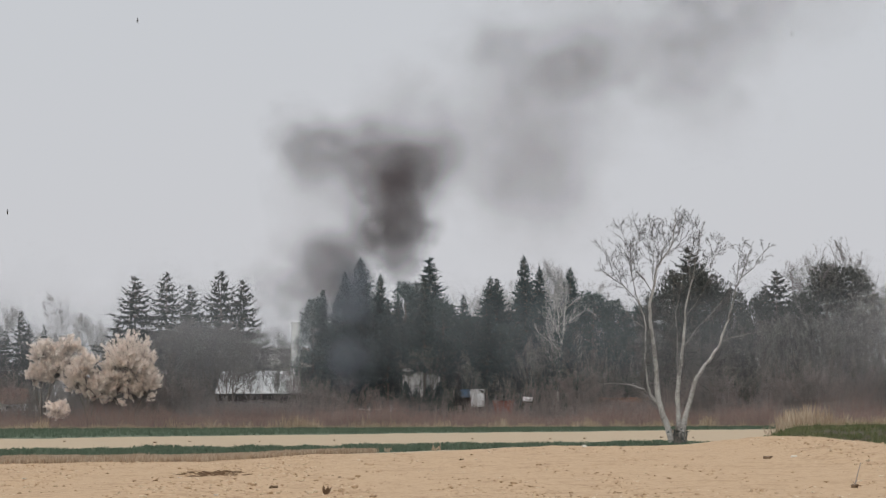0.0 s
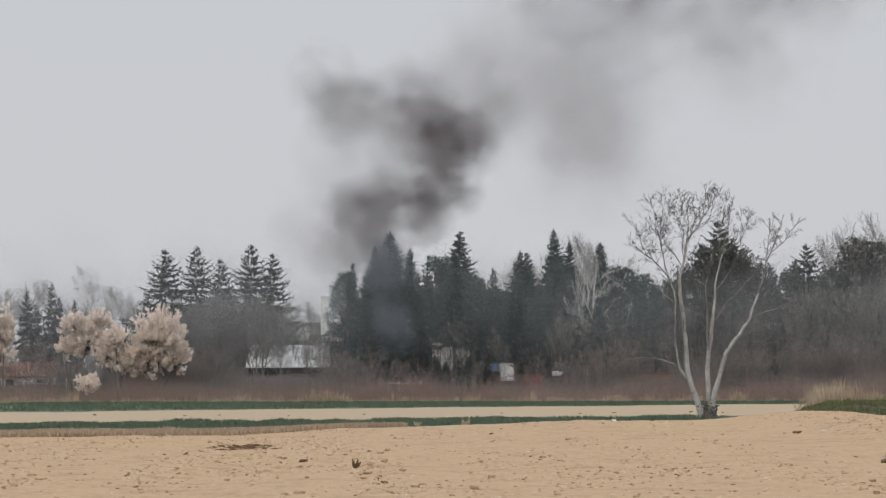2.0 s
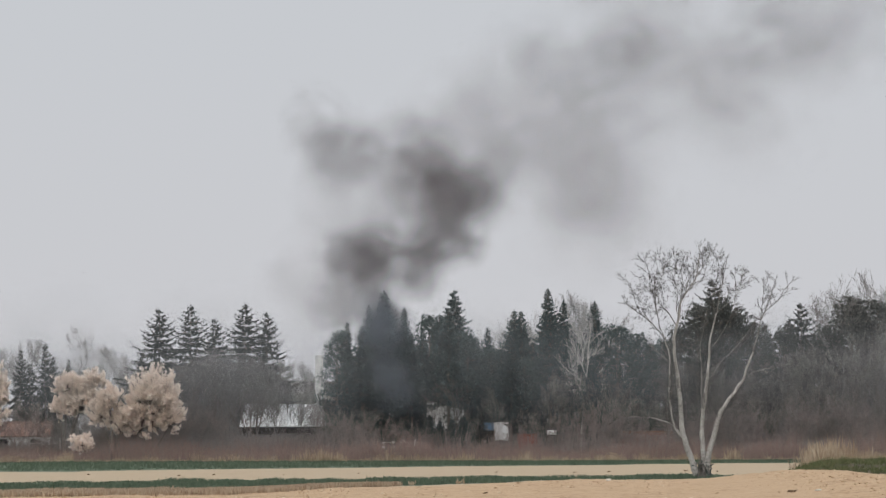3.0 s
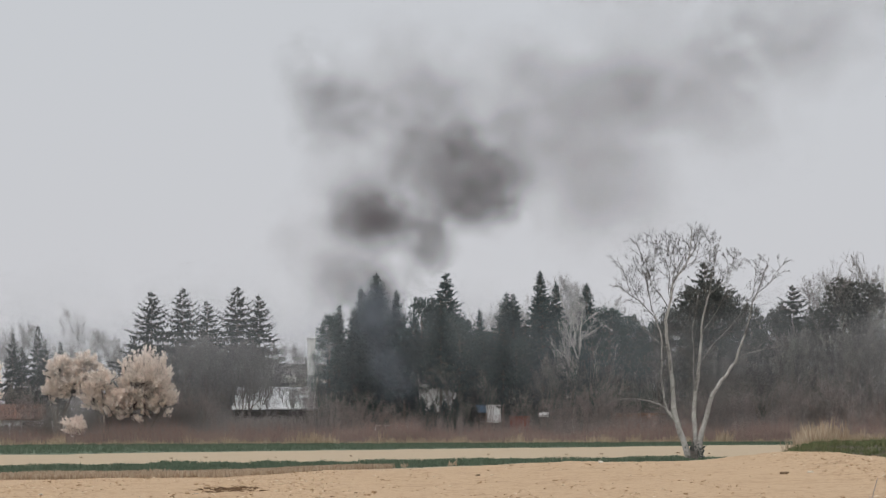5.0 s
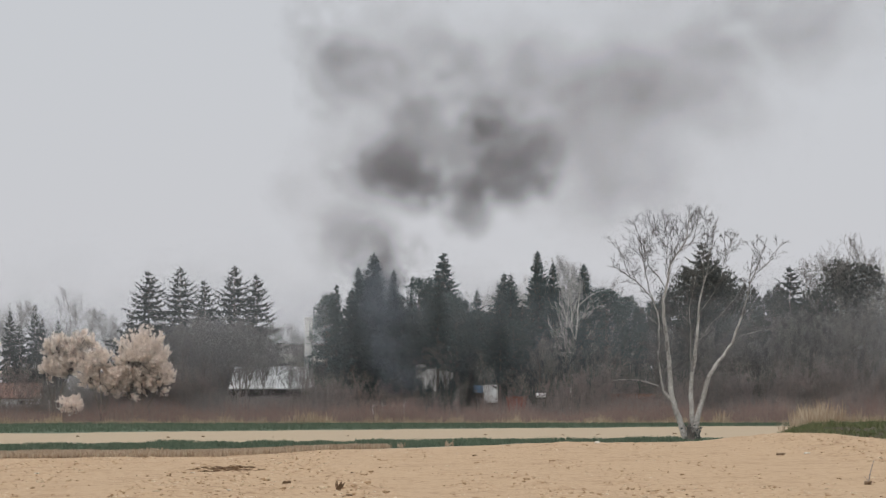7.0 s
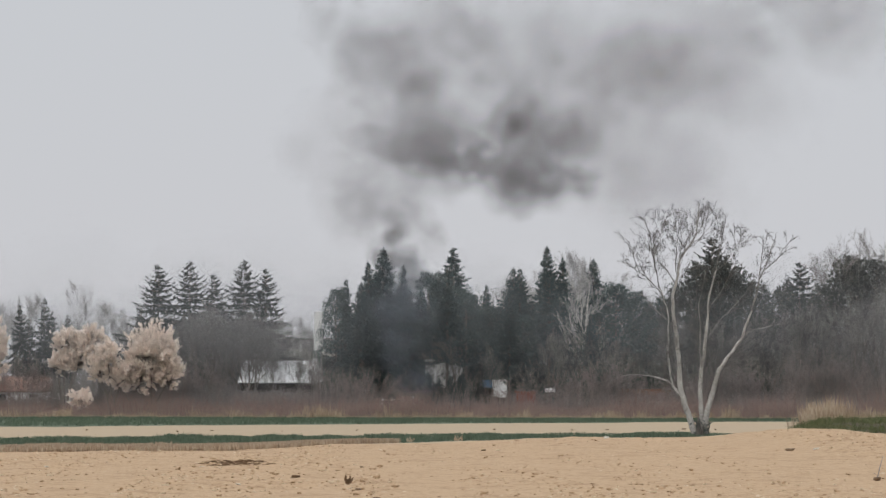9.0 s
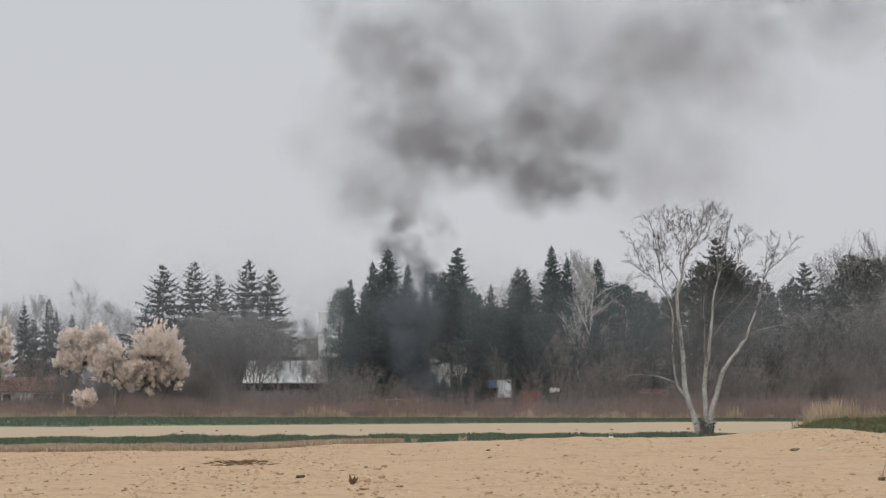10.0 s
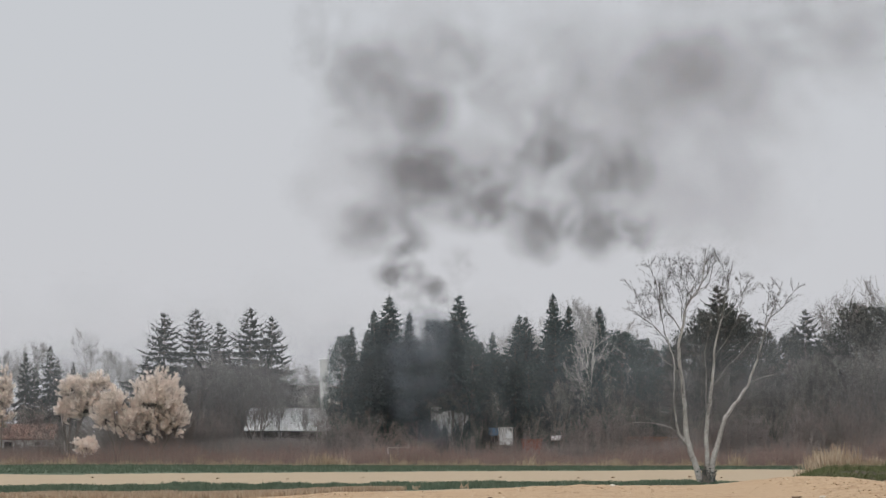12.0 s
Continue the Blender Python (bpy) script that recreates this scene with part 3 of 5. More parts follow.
# ---- kinds of tree, each built once ----
def spruce(seed, H, W, mat, low=0.06, gap=0.40, droop=0.30, dens=1.0, sweep=0.30, boughs=7):
    """A pointed conifer: whorls of boughs, each edged and hung with sprays of needles."""
    rng = np.random.default_rng(seed)
    tree = thing("spruce_tree", pose(0, 0, 0), "", "")
    limb, pos, way, size = [], [], [], []
    h = H * low
    while h < H * 0.985:
        t = h / H
        reach = W * (1 - t) ** 0.86 * rng.uniform(0.86, 1.10) + 0.10
        n = boughs if t < 0.85 else 5
        a0 = rng.uniform(0, 6.3)
        for k in range(n):
            a = a0 + 6.283 * k / n + rng.normal() * 0.2
            L = reach * rng.uniform(0.72, 1.14)
            rise = 0.75 * max(0, t - 0.55) - droop * min(1, (1 - t) * 1.6) * rng.uniform(0.6, 1.3)
            out = np.array([math.cos(a), math.sin(a), 0.0])
            side = np.array([-out[1], out[0], 0.0])
            p = np.array([0, 0, h + rng.normal() * 0.10])
            m = p + (out + [0, 0, rise]) * L * 0.6
            e = m + (out + [0, 0, rise + sweep]) * L * 0.4
            limb.append((*p, *m, 0.03 + 0.02 * (1 - t), 0.02))
            limb.append((*m, *e, 0.02, 0.006))
            cnt = max(5, int(L * 15 * dens))
            u = 0.10 + 0.90 * (np.arange(cnt) + rng.random(cnt)) / cnt
            uu = u[:, None]
            s = np.where(uu < 0.6, p + (m - p) * (uu / 0.6), m + (e - m) * ((uu - 0.6) / 0.4))
            hang = (rng.random((cnt, 1)) < 0.35)
            w = out * 0.75 + side * rng.choice([-1, 1], (cnt, 1)) * rng.uniform(0.35, 1.0, (cnt, 1)) + [0, 0, rise * 0.5]
            w = np.where(hang, out * 0.3 + side * rng.normal(size=(cnt, 1)) * 0.4 + [0, 0, -0.9], w + [0, 0, -0.12])
            pos.append(s + rng.normal(size=(cnt, 3)) * 0.03)
            way.append(w)
            size.append((0.26 + 0.42 * (1 - u)) * (0.55 + 0.45 * min(1, (1 - t) * 2.2)) * rng.uniform(0.7, 1.3, cnt))
        h += gap * (1.2 - 0.65 * t) * rng.uniform(0.85, 1.15)
    pos, way, size = np.concatenate(pos), np.concatenate(way), np.concatenate(size)
    top = np.tile([[0, 0, H - 0.7]], (18, 1)) + rng.random((18, 1)) * [[0, 0, 0.6]]
    pos, way = np.concatenate((pos, top)), np.concatenate((way, rng.normal(size=(18, 3)) * 0.4 + [0, 0, 0.8]))
    size = np.concatenate((size, np.full(18, 0.26)))
    trunk = [(0, 0, -0.2, 0, 0, H * 0.5, H * 0.014, H * 0.009), (0, 0, H * 0.5, 0, 0, H, H * 0.009, 0.015)]
    part("trunk", bark_mesh("trunk", trunk, BARK, 7), BARK, tree)
    tagged(part("branch_work", bark_mesh("branch_work", limb, BARK, 3), BARK, tree), kind="stuff")
    v, f = leaves(pos, way, size, size * 0.25, rng)
    part("crown", mesh("crown", v, f, [mat]), mat, tree)
    return tree


def pine(seed, H, W, mat, base=0.25, lobes=54, per=135, point=0.7):
    """A rounded, clumpy conifer: limbs that end in pads of needles."""
    rng = np.random.default_rng(seed)
    tree = thing("pine_tree", pose(0, 0, 0), "", "")
    limb, pos, way, size = [], [], [], []
    for i in range(lobes):
        t = base + (0.97 - base) * (i + rng.random()) / lobes
        s = (t - base) / (1 - base)
        env = W * (math.sin(math.pi * min(1, 0.20 + 0.80 * s)) ** 0.6 * (1 - point * 0.6 * s))
        a = i * 2.4 + rng.normal() * 0.4
        d = env * rng.uniform(0.45, 1.0)
        c = np.array([math.cos(a) * d, math.sin(a) * d, t * H])
        st = np.array([0, 0, t * H - 0.25 * d])
        limb.append((*st, *(st * 0.5 + c * 0.5 + [0, 0, -0.1]), 0.06, 0.045))
        limb.append((*(st * 0.5 + c * 0.5 + [0, 0, -0.1]), *c, 0.045, 0.02))
        rad = np.array([1, 1, 0.62]) * W * rng.uniform(0.22, 0.36) * (1 - 0.35 * s)
        g = unit(rng.normal(size=(per, 3)))
        g = g * rng.random((per, 1)) ** 0.45
        pos.append(c + g * rad)
        way.append(g + rng.normal(size=(per, 3)) * 0.5 + [0, 0, 0.35])
        size.append(rng.uniform(0.18, 0.42, per))
    pos, way, size = np.concatenate(pos), np.concatenate(way), np.concatenate(size)
    trunk = [(0, 0, -0.2, 0.1, 0, H * 0.5, H * 0.016, H * 0.011), (0.1, 0, H * 0.5, 0, 0, H * 0.96, H * 0.011, 0.03)]
    part("trunk", bark_mesh("trunk", trunk, BARK, 7), BARK, tree)
    tagged(part("branch_work", bark_mesh("branch_work", limb, BARK, 4), BARK, tree), kind="stuff")
    v, f = leaves(pos, way, size, size * 0.22, rng)
    part("crown", mesh("crown", v, f, [mat]), mat, tree)
    return tree


def settle(out, H):
    """Bring a grown tree to its full height."""
    k = H / max(s[5] for lv, s in out)
    return [(lv, (*[v * k for v in s[:6]], s[6], s[7])) for lv, s in out]


def bare_tree(seed, H, bark, twig, stems=1, spread=0.6, depth=4, kids=(4, 6), top=0.10, open_angle=0.25, shrink=0.6, girth=0.016, name="bare_tree", thin=0.016):
    rng = np.random.default_rng(seed)
    tree = thing(name, pose(0, 0, 0), "", "")
    out = []
    for k in range(stems):
        a = 6.283 * k / stems + rng.random()
        lean = open_angle * (stems > 1)
        grow(rng, (0.1 * math.cos(a) * (stems > 1), 0.1 * math.sin(a) * (stems > 1), -0.15), (math.cos(a) * lean, math.sin(a) * lean, 1), H * 0.80 * rng.uniform(0.85, 1.05), H * girth / max(1, stems) ** 0.4, depth, top, out, 0.0, spread, kids, 0.10, shrink, 6, 0, thin)
    split_bare(settle(out, H), tree, bark, twig)
    return tree, out


def blossom_tree(seed, x, y, lobes, label):
    """Stems that fan out into rounded lobes of flowering twigs; lobes: x, z, half width, half height."""
    rng = np.random.default_rng(seed)
    tree = thing("blossom_tree", pose(x, y, 0), label, "blossom tree", "blossoming trees")
    wood, pos, way = [], [], []
    for cx, cz, rx, rz in lobes:
        c, r = np.array([cx, rng.normal() * 0.4, cz]), np.array([rx, rx * 0.9, rz])
        fork = np.array([cx * 0.35, c[1] * 0.3, max(0.3, (cz - rz) * 0.55)])
        heart = c - [0, 0, rz * 0.75]
        wood += [(0, (0, 0, -0.1, *fork, 0.13, 0.09)), (0, (*fork, *heart, 0.09, 0.06))]
        count = int(30 * rx * rz) + 14
        for k in range(count):
            g = unit(rng.normal(size=3) + [0, 0, 0.25])
            tip = c + g * r * (rng.uniform(0.6, 1.2) + 0.35 * noise.noise(Vector(g) * 1.6 + Vector((seed, cx, 0))))
            a = heart + (tip - heart) * 0.08
            b = heart + (tip - heart) * 0.55 + rng.normal(size=3) * 0.15 + [0, 0, -0.06 * rx]
            wood += [(1, (*a, *b, 0.03, 0.018)), (1, (*b, *tip, 0.018, 0.006))]
            n = int(40 * np.linalg.norm(tip - a) ** 0.5)
            u = rng.random((n, 1)) ** 0.6
            q = np.where(u < 0.5, a + (b - a) * u * 2, b + (tip - b) * (u * 2 - 1))
            pos.append((q + rng.normal(size=(n, 3)) * 0.07)[u[:, 0] > 0.35])
            way.append((unit(tip - b) + rng.normal(size=(n, 3)) * 0.42)[u[:, 0] > 0.35])
    for name, lv, k in (("trunk", 0, 7), ("limb_work", 1, 3)):
        ob = part(name, bark_mesh(name, [sg for l, sg in wood if l == lv], BARK, k), BARK, tree)
        if lv:
            tagged(ob, kind="stuff")
    pos, way = np.concatenate(pos), np.concatenate(way)
    lump = np.array([noise.noise(Vector(p) * 0.9 + Vector((seed, 0, 0))) for p in pos])
    pos, way = pos[lump > -0.22], way[lump > -0.22]
    size = rng.uniform(0.18, 0.52, len(pos))
    v, f = leaves(pos, way, size, size * 0.24, rng)
    part("blossom", mesh("blossom", v, f, [BLOSSOM]), BLOSSOM, tree)


def plant(kind, rows, label, category, group, H):
    """Copies of the built trees: x, y, height, breadth factor, which."""
    for x, y, tall, wide, which in rows:
        src = kind[which % len(kind)]
        k = tall / H
        m = pose(x, y, 0, 0, 0, (x * 53 + y * 17) % 360) @ Matrix.Diagonal((k * wide, k * wide, k, 1))
        ob = copy_thing(src, m)
        tagged(ob, label, category, group)


def discard(kinds):
    for src in kinds:
        for o in list(src.children_recursive) + [src]:
            bpy.data.objects.remove(o)


spruces = [spruce(21, 16, 6.2, SPRUCE, dens=1.1), spruce(22, 16, 5.2, SPRUCE, dens=1.1), spruce(23, 16, 5.2, SPRUCE, droop=0.36, dens=1.1)]
grey_spruces = [spruce(24, 16, 9.2, SPRUCE_GREY, gap=0.74, droop=0.46, sweep=0.46, boughs=6, dens=1.25), spruce(25, 16, 9.4, SPRUCE_GREY, gap=0.80, droop=0.40, sweep=0.44, boughs=6, dens=1.25)]
skirted = [spruce(26, 16, 6.0, SPRUCE, low=0.34), spruce(27, 16, 5.4, SPRUCE, low=0.40)]
pines = [pine(31, 14, 4.8, PINE, base=0.15), pine(32, 14, 4.4, PINE, base=0.12)]
grey_pines = [pine(33, 14, 4.8, PINE_GREY, base=0.10, lobes=66), pine(34, 14, 4.6, PINE_GREY, base=0.15)]
plant(spruces, [
    (-7.4, 352, 18.9, 0.95, 0), (-9.0, 350, 17.2, 0.80, 1), (-5.1, 349, 16.9, 0.75, 1), (0.4, 353, 18.9, 1.10, 2), (4.2, 356, 14.9, 0.80, 1), 
    (7.3, 358, 17.0, 0.90, 0), (8.0, 356, 16.7, 1.00, 2), (11.5, 370, 20.0, 0.85, 1), (11.2, 352, 16.2, 1.00, 0), (-11.5, 350, 15.2, 0.80, 2), 
    (-1.2, 358, 16.6, 0.90, 0), (2.9, 351, 13.7, 1.00, 2), (13.4, 372, 18.7, 0.80, 1)],
      "dense dark green spruce at the wood's edge", "spruce tree", "spruces in the wood", 16)
plant(spruces, [
    (-9.7, 347, 14.8, 1.00, 1), (-6.0, 354, 13.8, 1.30, 0), (-3.1, 352, 13.7, 1.10, 1), (5.7, 352, 12.4, 1.20, 2), (9.3, 355, 13.2, 1.20, 0), 
    (17.2, 375, 18.7, 0.90, 1), (-2.3, 340.8, 5.0, 1.50, 0), (-1.1, 340.4, 4.3, 1.60, 1), (0.2, 340.8, 4.6, 1.60, 2), (1.4, 340.5, 4.9, 1.50, 0)],
      "dense dark green spruce at the wood's edge", "spruce tree", "spruces in the wood", 16)
plant(grey_spruces, [
    (-33.4, 362, 17.4, 0.95, 0), (-29.9, 363, 17.8, 0.85, 1), (-27.0, 362, 16.3, 0.85, 0), (-23.7, 364, 18.0, 0.90, 1), (-21.1, 363, 17.0, 0.80, 0), 
    (-35.1, 360, 12.4, 0.90, 1), (40.3, 362, 17.9, 0.95, 0), (36.5, 366, 15.5, 0.90, 1), (29.4, 353, 20.1, 1.00, 0), (-51.8, 380, 13.3, 0.60, 0), 
    (-48.8, 380, 14.1, 0.60, 1), (-48.0, 381, 12.5, 0.60, 0), (-50.4, 378, 11.5, 0.70, 1), (-46.5, 384, 12.3, 0.60, 0), (39.4, 366, 16.2, 0.90, 1), 
    (3.4, 341, 6.0, 0.50, 0)],
      "thin-crowned grey-green spruce standing above bare trees", "spruce tree", "spruces above the bare trees", 16)
plant(pines, [
    (-12.5, 349, 14.4, 0.68, 0), (-2.3, 354, 16.4, 0.75, 1), (1.0, 351, 14.6, 0.95, 0), (1.9, 348, 13.6, 0.90, 1), (18.7, 352, 15.1, 1.05, 0), 
    (20.8, 354, 14.3, 0.90, 1), (16.8, 353, 13.8, 0.90, 0), (-8.5, 353, 12.5, 0.90, 1), (-4.0, 350, 11.1, 1.00, 0), (8.2, 350, 11.4, 0.90, 1), 
    (12.8, 356, 13.8, 0.90, 0), (22.6, 356, 13.2, 1.00, 1), (24.4, 358, 13.8, 0.95, 0), (15.0, 357, 13.4, 1.00, 1), (4.6, 354, 12.6, 1.00, 0)],
      "broad dark pine at the wood's edge", "pine tree", "pines in the wood", 14)
plant(grey_pines, [
    (30.1, 351, 18.0, 0.80, 0), (27.5, 350, 17.3, 0.75, 1), (31.8, 351, 16.8, 0.90, 0), (33.9, 353, 15.3, 0.90, 1), (25.6, 352, 15.0, 0.80, 1), 
    (45.6, 358, 18.4, 0.90, 0), (48.8, 360, 18.2, 0.90, 1), (42.5, 356, 15.1, 0.80, 1), (37.6, 355, 14.8, 0.85, 0), (40.7, 354, 13.8, 0.80, 1)],
      "dark olive-grey pine behind a leafless tree", "pine tree", "pines in the wood", 14)
plant(skirted, [
    (-0.2, 342.2, 16.4, 0.80, 1), (-4.2, 346.0, 14.0, 0.80, 1), (6.6, 345.5, 13.6, 0.90, 0), (15.6, 346.5, 11.5, 0.95, 1)],
      "dark green spruce with a bare lower trunk", "spruce tree", "spruces in the wood", 16)
discard(skirted + spruces + grey_spruces + pines + grey_pines)

bare = [bare_tree(41 + i, 12, BARK, TWIG, 1 + i % 2, 0.75, 4, (5, 6) if i % 2 == 0 else (4, 6), shrink=0.62, thin=0.015)[0] for i in range(4)]
thicket = [bare_tree(51 + i, 7, TWIG_BROWN, TWIG_BROWN, 6, 0.65, 3, (4, 5), open_angle=0.5, girth=0.010, thin=0.013, name="bare_bush")[0] for i in range(3)]
# far trees: bark and twigs both carry the painted-in haze
far_bare = [bare_tree(61 + i, 13, TWIG_HAZE_PALE, TWIG_HAZE_PALE, 1, 0.6, 4, (6, 7), thin=0.014)[0] for i in range(2)]
# birch twigs share the far trees' haze colour
birch = [bare_tree(66, 15, BIRCH, TWIG_HAZE_PALE, 1, 0.95, 3, (15, 18), shrink=0.27, girth=0.009, name="birch_tree", top=0.03, thin=0.009)[0]]
plant(bare, [
    (-29.3, 352, 12.8, 1.15, 0), (-27.2, 350, 12.4, 1.10, 1), (-25.1, 351, 12.7, 1.20, 2), (-22.8, 350, 12.4, 1.20, 3), (-20.7, 351, 12.1, 1.15, 0), 
    (-19.3, 352, 11.7, 0.80, 1), (-16.6, 361, 10.3, 0.70, 2), (-17.9, 366, 11.2, 0.60, 3), (-30.6, 353, 11.5, 1.00, 2), (-28.6, 355, 12.2, 1.20, 3), 
    (-24.1, 354, 12.2, 1.20, 0), (-21.5, 349, 11.9, 1.10, 1), (-26.1, 348, 11.4, 1.10, 2), (-36.3, 362, 11.5, 0.90, 1), (48.4, 362, 22.2, 0.80, 2), 
    (46.7, 364, 21.6, 0.70, 3), (50.9, 366, 22.1, 0.80, 0), (44.7, 358, 19.1, 0.80, 1)],
      "leafless dark grey tree with dense fine twigs", "bare tree", "bare trees of the wood", 12)
plant(bare, [
    (23.9, 345, 12.2, 0.90, 2), (35.2, 347, 12.9, 0.90, 3), (38.2, 346, 12.3, 0.95, 0), (40.2, 347, 12.9, 0.90, 1), (41.9, 346, 14.1, 0.90, 2), 
    (44.3, 345, 14.7, 0.90, 3), (47.2, 346, 15.4, 0.90, 0), (28.7, 344, 11.0, 1.00, 1), (31.3, 345, 11.0, 1.00, 2), (11.2, 344, 10.4, 0.70, 3), 
    (4.7, 342, 8.5, 0.60, 0), (-1.4, 341.5, 9.0, 0.60, 1), (0.9, 341.8, 9.5, 0.60, 3), (50.1, 347, 16.0, 1.00, 1), (14.0, 346, 11.0, 0.80, 2), (-21.9, 343, 9.0, 0.90, 0), (-19.3, 343, 8.6, 0.85, 2), (-16.4, 344, 7.6, 0.80, 3), (-14.6, 344, 8.2, 0.80, 1)],
      "leafless grey-brown tree before the dark pines", "bare tree", "bare trees of the wood", 12)
plant(thicket, [
    (-13.7, 342, 7.2, 1.00, 0), (-11.9, 341, 6.6, 1.00, 1), (-10.0, 340, 6.0, 1.00, 2), (-7.9, 341, 6.6, 1.00, 0), (-5.7, 340, 5.4, 1.00, 1), 
    (-46.6, 345, 7.6, 1.00, 2), (-49.7, 349, 8.6, 1.00, 0), (-44.8, 344, 7.0, 1.00, 1), (-46.6, 338, 4.3, 1.10, 0), (-43.8, 338, 4.0, 1.00, 1), 
    (-27.8, 342, 7.2, 1.00, 1), (-25.3, 341, 6.6, 1.00, 2), (-20.8, 338, 3.5, 1.10, 0), (-16.9, 338, 3.8, 1.10, 1), (-30.8, 337, 4.7, 1.00, 2), 
    (-36.4, 336, 2.9, 1.00, 0), (14.5, 342, 7.2, 1.00, 1), (16.9, 341, 7.8, 1.00, 2), (19.9, 341, 6.0, 1.00, 0)],
      "tangled leafless brown bush", "bush", "bushes at the wood's edge", 7)
plant(thicket, [
    (33.7, 341, 7.8, 1.10, 0), (37.5, 340, 8.1, 1.20, 1), (41.5, 340, 8.4, 1.20, 2), (46.2, 341, 9.1, 1.20, 0), (8.3, 341, 6.6, 1.00, 0), 
    (11.6, 340, 6.0, 1.00, 1), (2.2, 342, 6.0, 0.90, 2), (24.2, 341, 6.0, 1.00, 0), (27.2, 340, 6.6, 1.10, 1), (30.6, 341, 6.9, 1.10, 2), 
    (-22.5, 336, 2.9, 1.20, 1), (-14.7, 336, 2.9, 1.10, 2), (-3.6, 338, 4.6, 1.10, 0), (-2.6, 339.5, 4.0, 1.00, 2)],
      "tangled leafless brown bush", "bush", "bushes at the wood's edge", 7)
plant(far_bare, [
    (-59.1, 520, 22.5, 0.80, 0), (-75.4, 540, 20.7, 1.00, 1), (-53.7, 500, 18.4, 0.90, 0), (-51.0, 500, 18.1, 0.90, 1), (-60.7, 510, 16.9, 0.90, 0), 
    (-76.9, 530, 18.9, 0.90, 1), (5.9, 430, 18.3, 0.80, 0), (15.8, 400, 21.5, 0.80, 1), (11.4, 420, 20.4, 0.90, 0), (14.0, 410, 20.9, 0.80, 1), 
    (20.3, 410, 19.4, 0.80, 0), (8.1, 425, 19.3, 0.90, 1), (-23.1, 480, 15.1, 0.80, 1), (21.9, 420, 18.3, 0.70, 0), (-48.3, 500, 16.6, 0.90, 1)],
      "distant leafless tree with haze painted into its pale colour", "bare tree", "distant trees", 13)
plant(birch, [
    (14.6, 349, 18.1, 0.90, 0), (15.9, 353, 17.9, 0.80, 0), (14.0, 352, 16.9, 0.70, 0), (4.2, 362, 15.4, 0.80, 0)], "white-barked leafless birch among dark conifers", "birch tree", "birches", 15)
discard(bare + thicket + far_bare + birch)
blossom_tree(71, -31.39, 333.0, [(-0.04, 6.96, 2.75, 2.98), (1.70, 5.41, 1.67, 2.27), (-1.58, 5.40, 1.55, 2.51)], "fan-shaped blossoming tree covered in cream-pink flowers")
blossom_tree(72, -40.82, 334.0, [(0.18, 8.26, 1.50, 1.44), (2.81, 8.87, 1.44, 0.96), (1.75, 6.77, 1.92, 1.80), (-0.64, 5.87, 0.96, 1.08)], "crooked blossoming tree with cream flowers and gaps between its lobes")
blossom_tree(73, -35.46, 332.0, [(-0.40, 6.93, 1.31, 1.07), (0.81, 4.55, 1.90, 1.55), (-1.34, 5.38, 1.43, 1.43)], "low spreading blossoming tree with drooping cream flowers")
blossom_tree(74, -48.14, 335.0, [(0.06, 7.96, 1.20, 2.16), (-0.88, 5.86, 1.80, 2.16)], "cream blossoming tree among brown bushes")
blossom_tree(75, -38.37, 330.0, [(-0.19, 1.92, 1.30, 0.89)], "low pale flowering bush at the edge of the scrub")


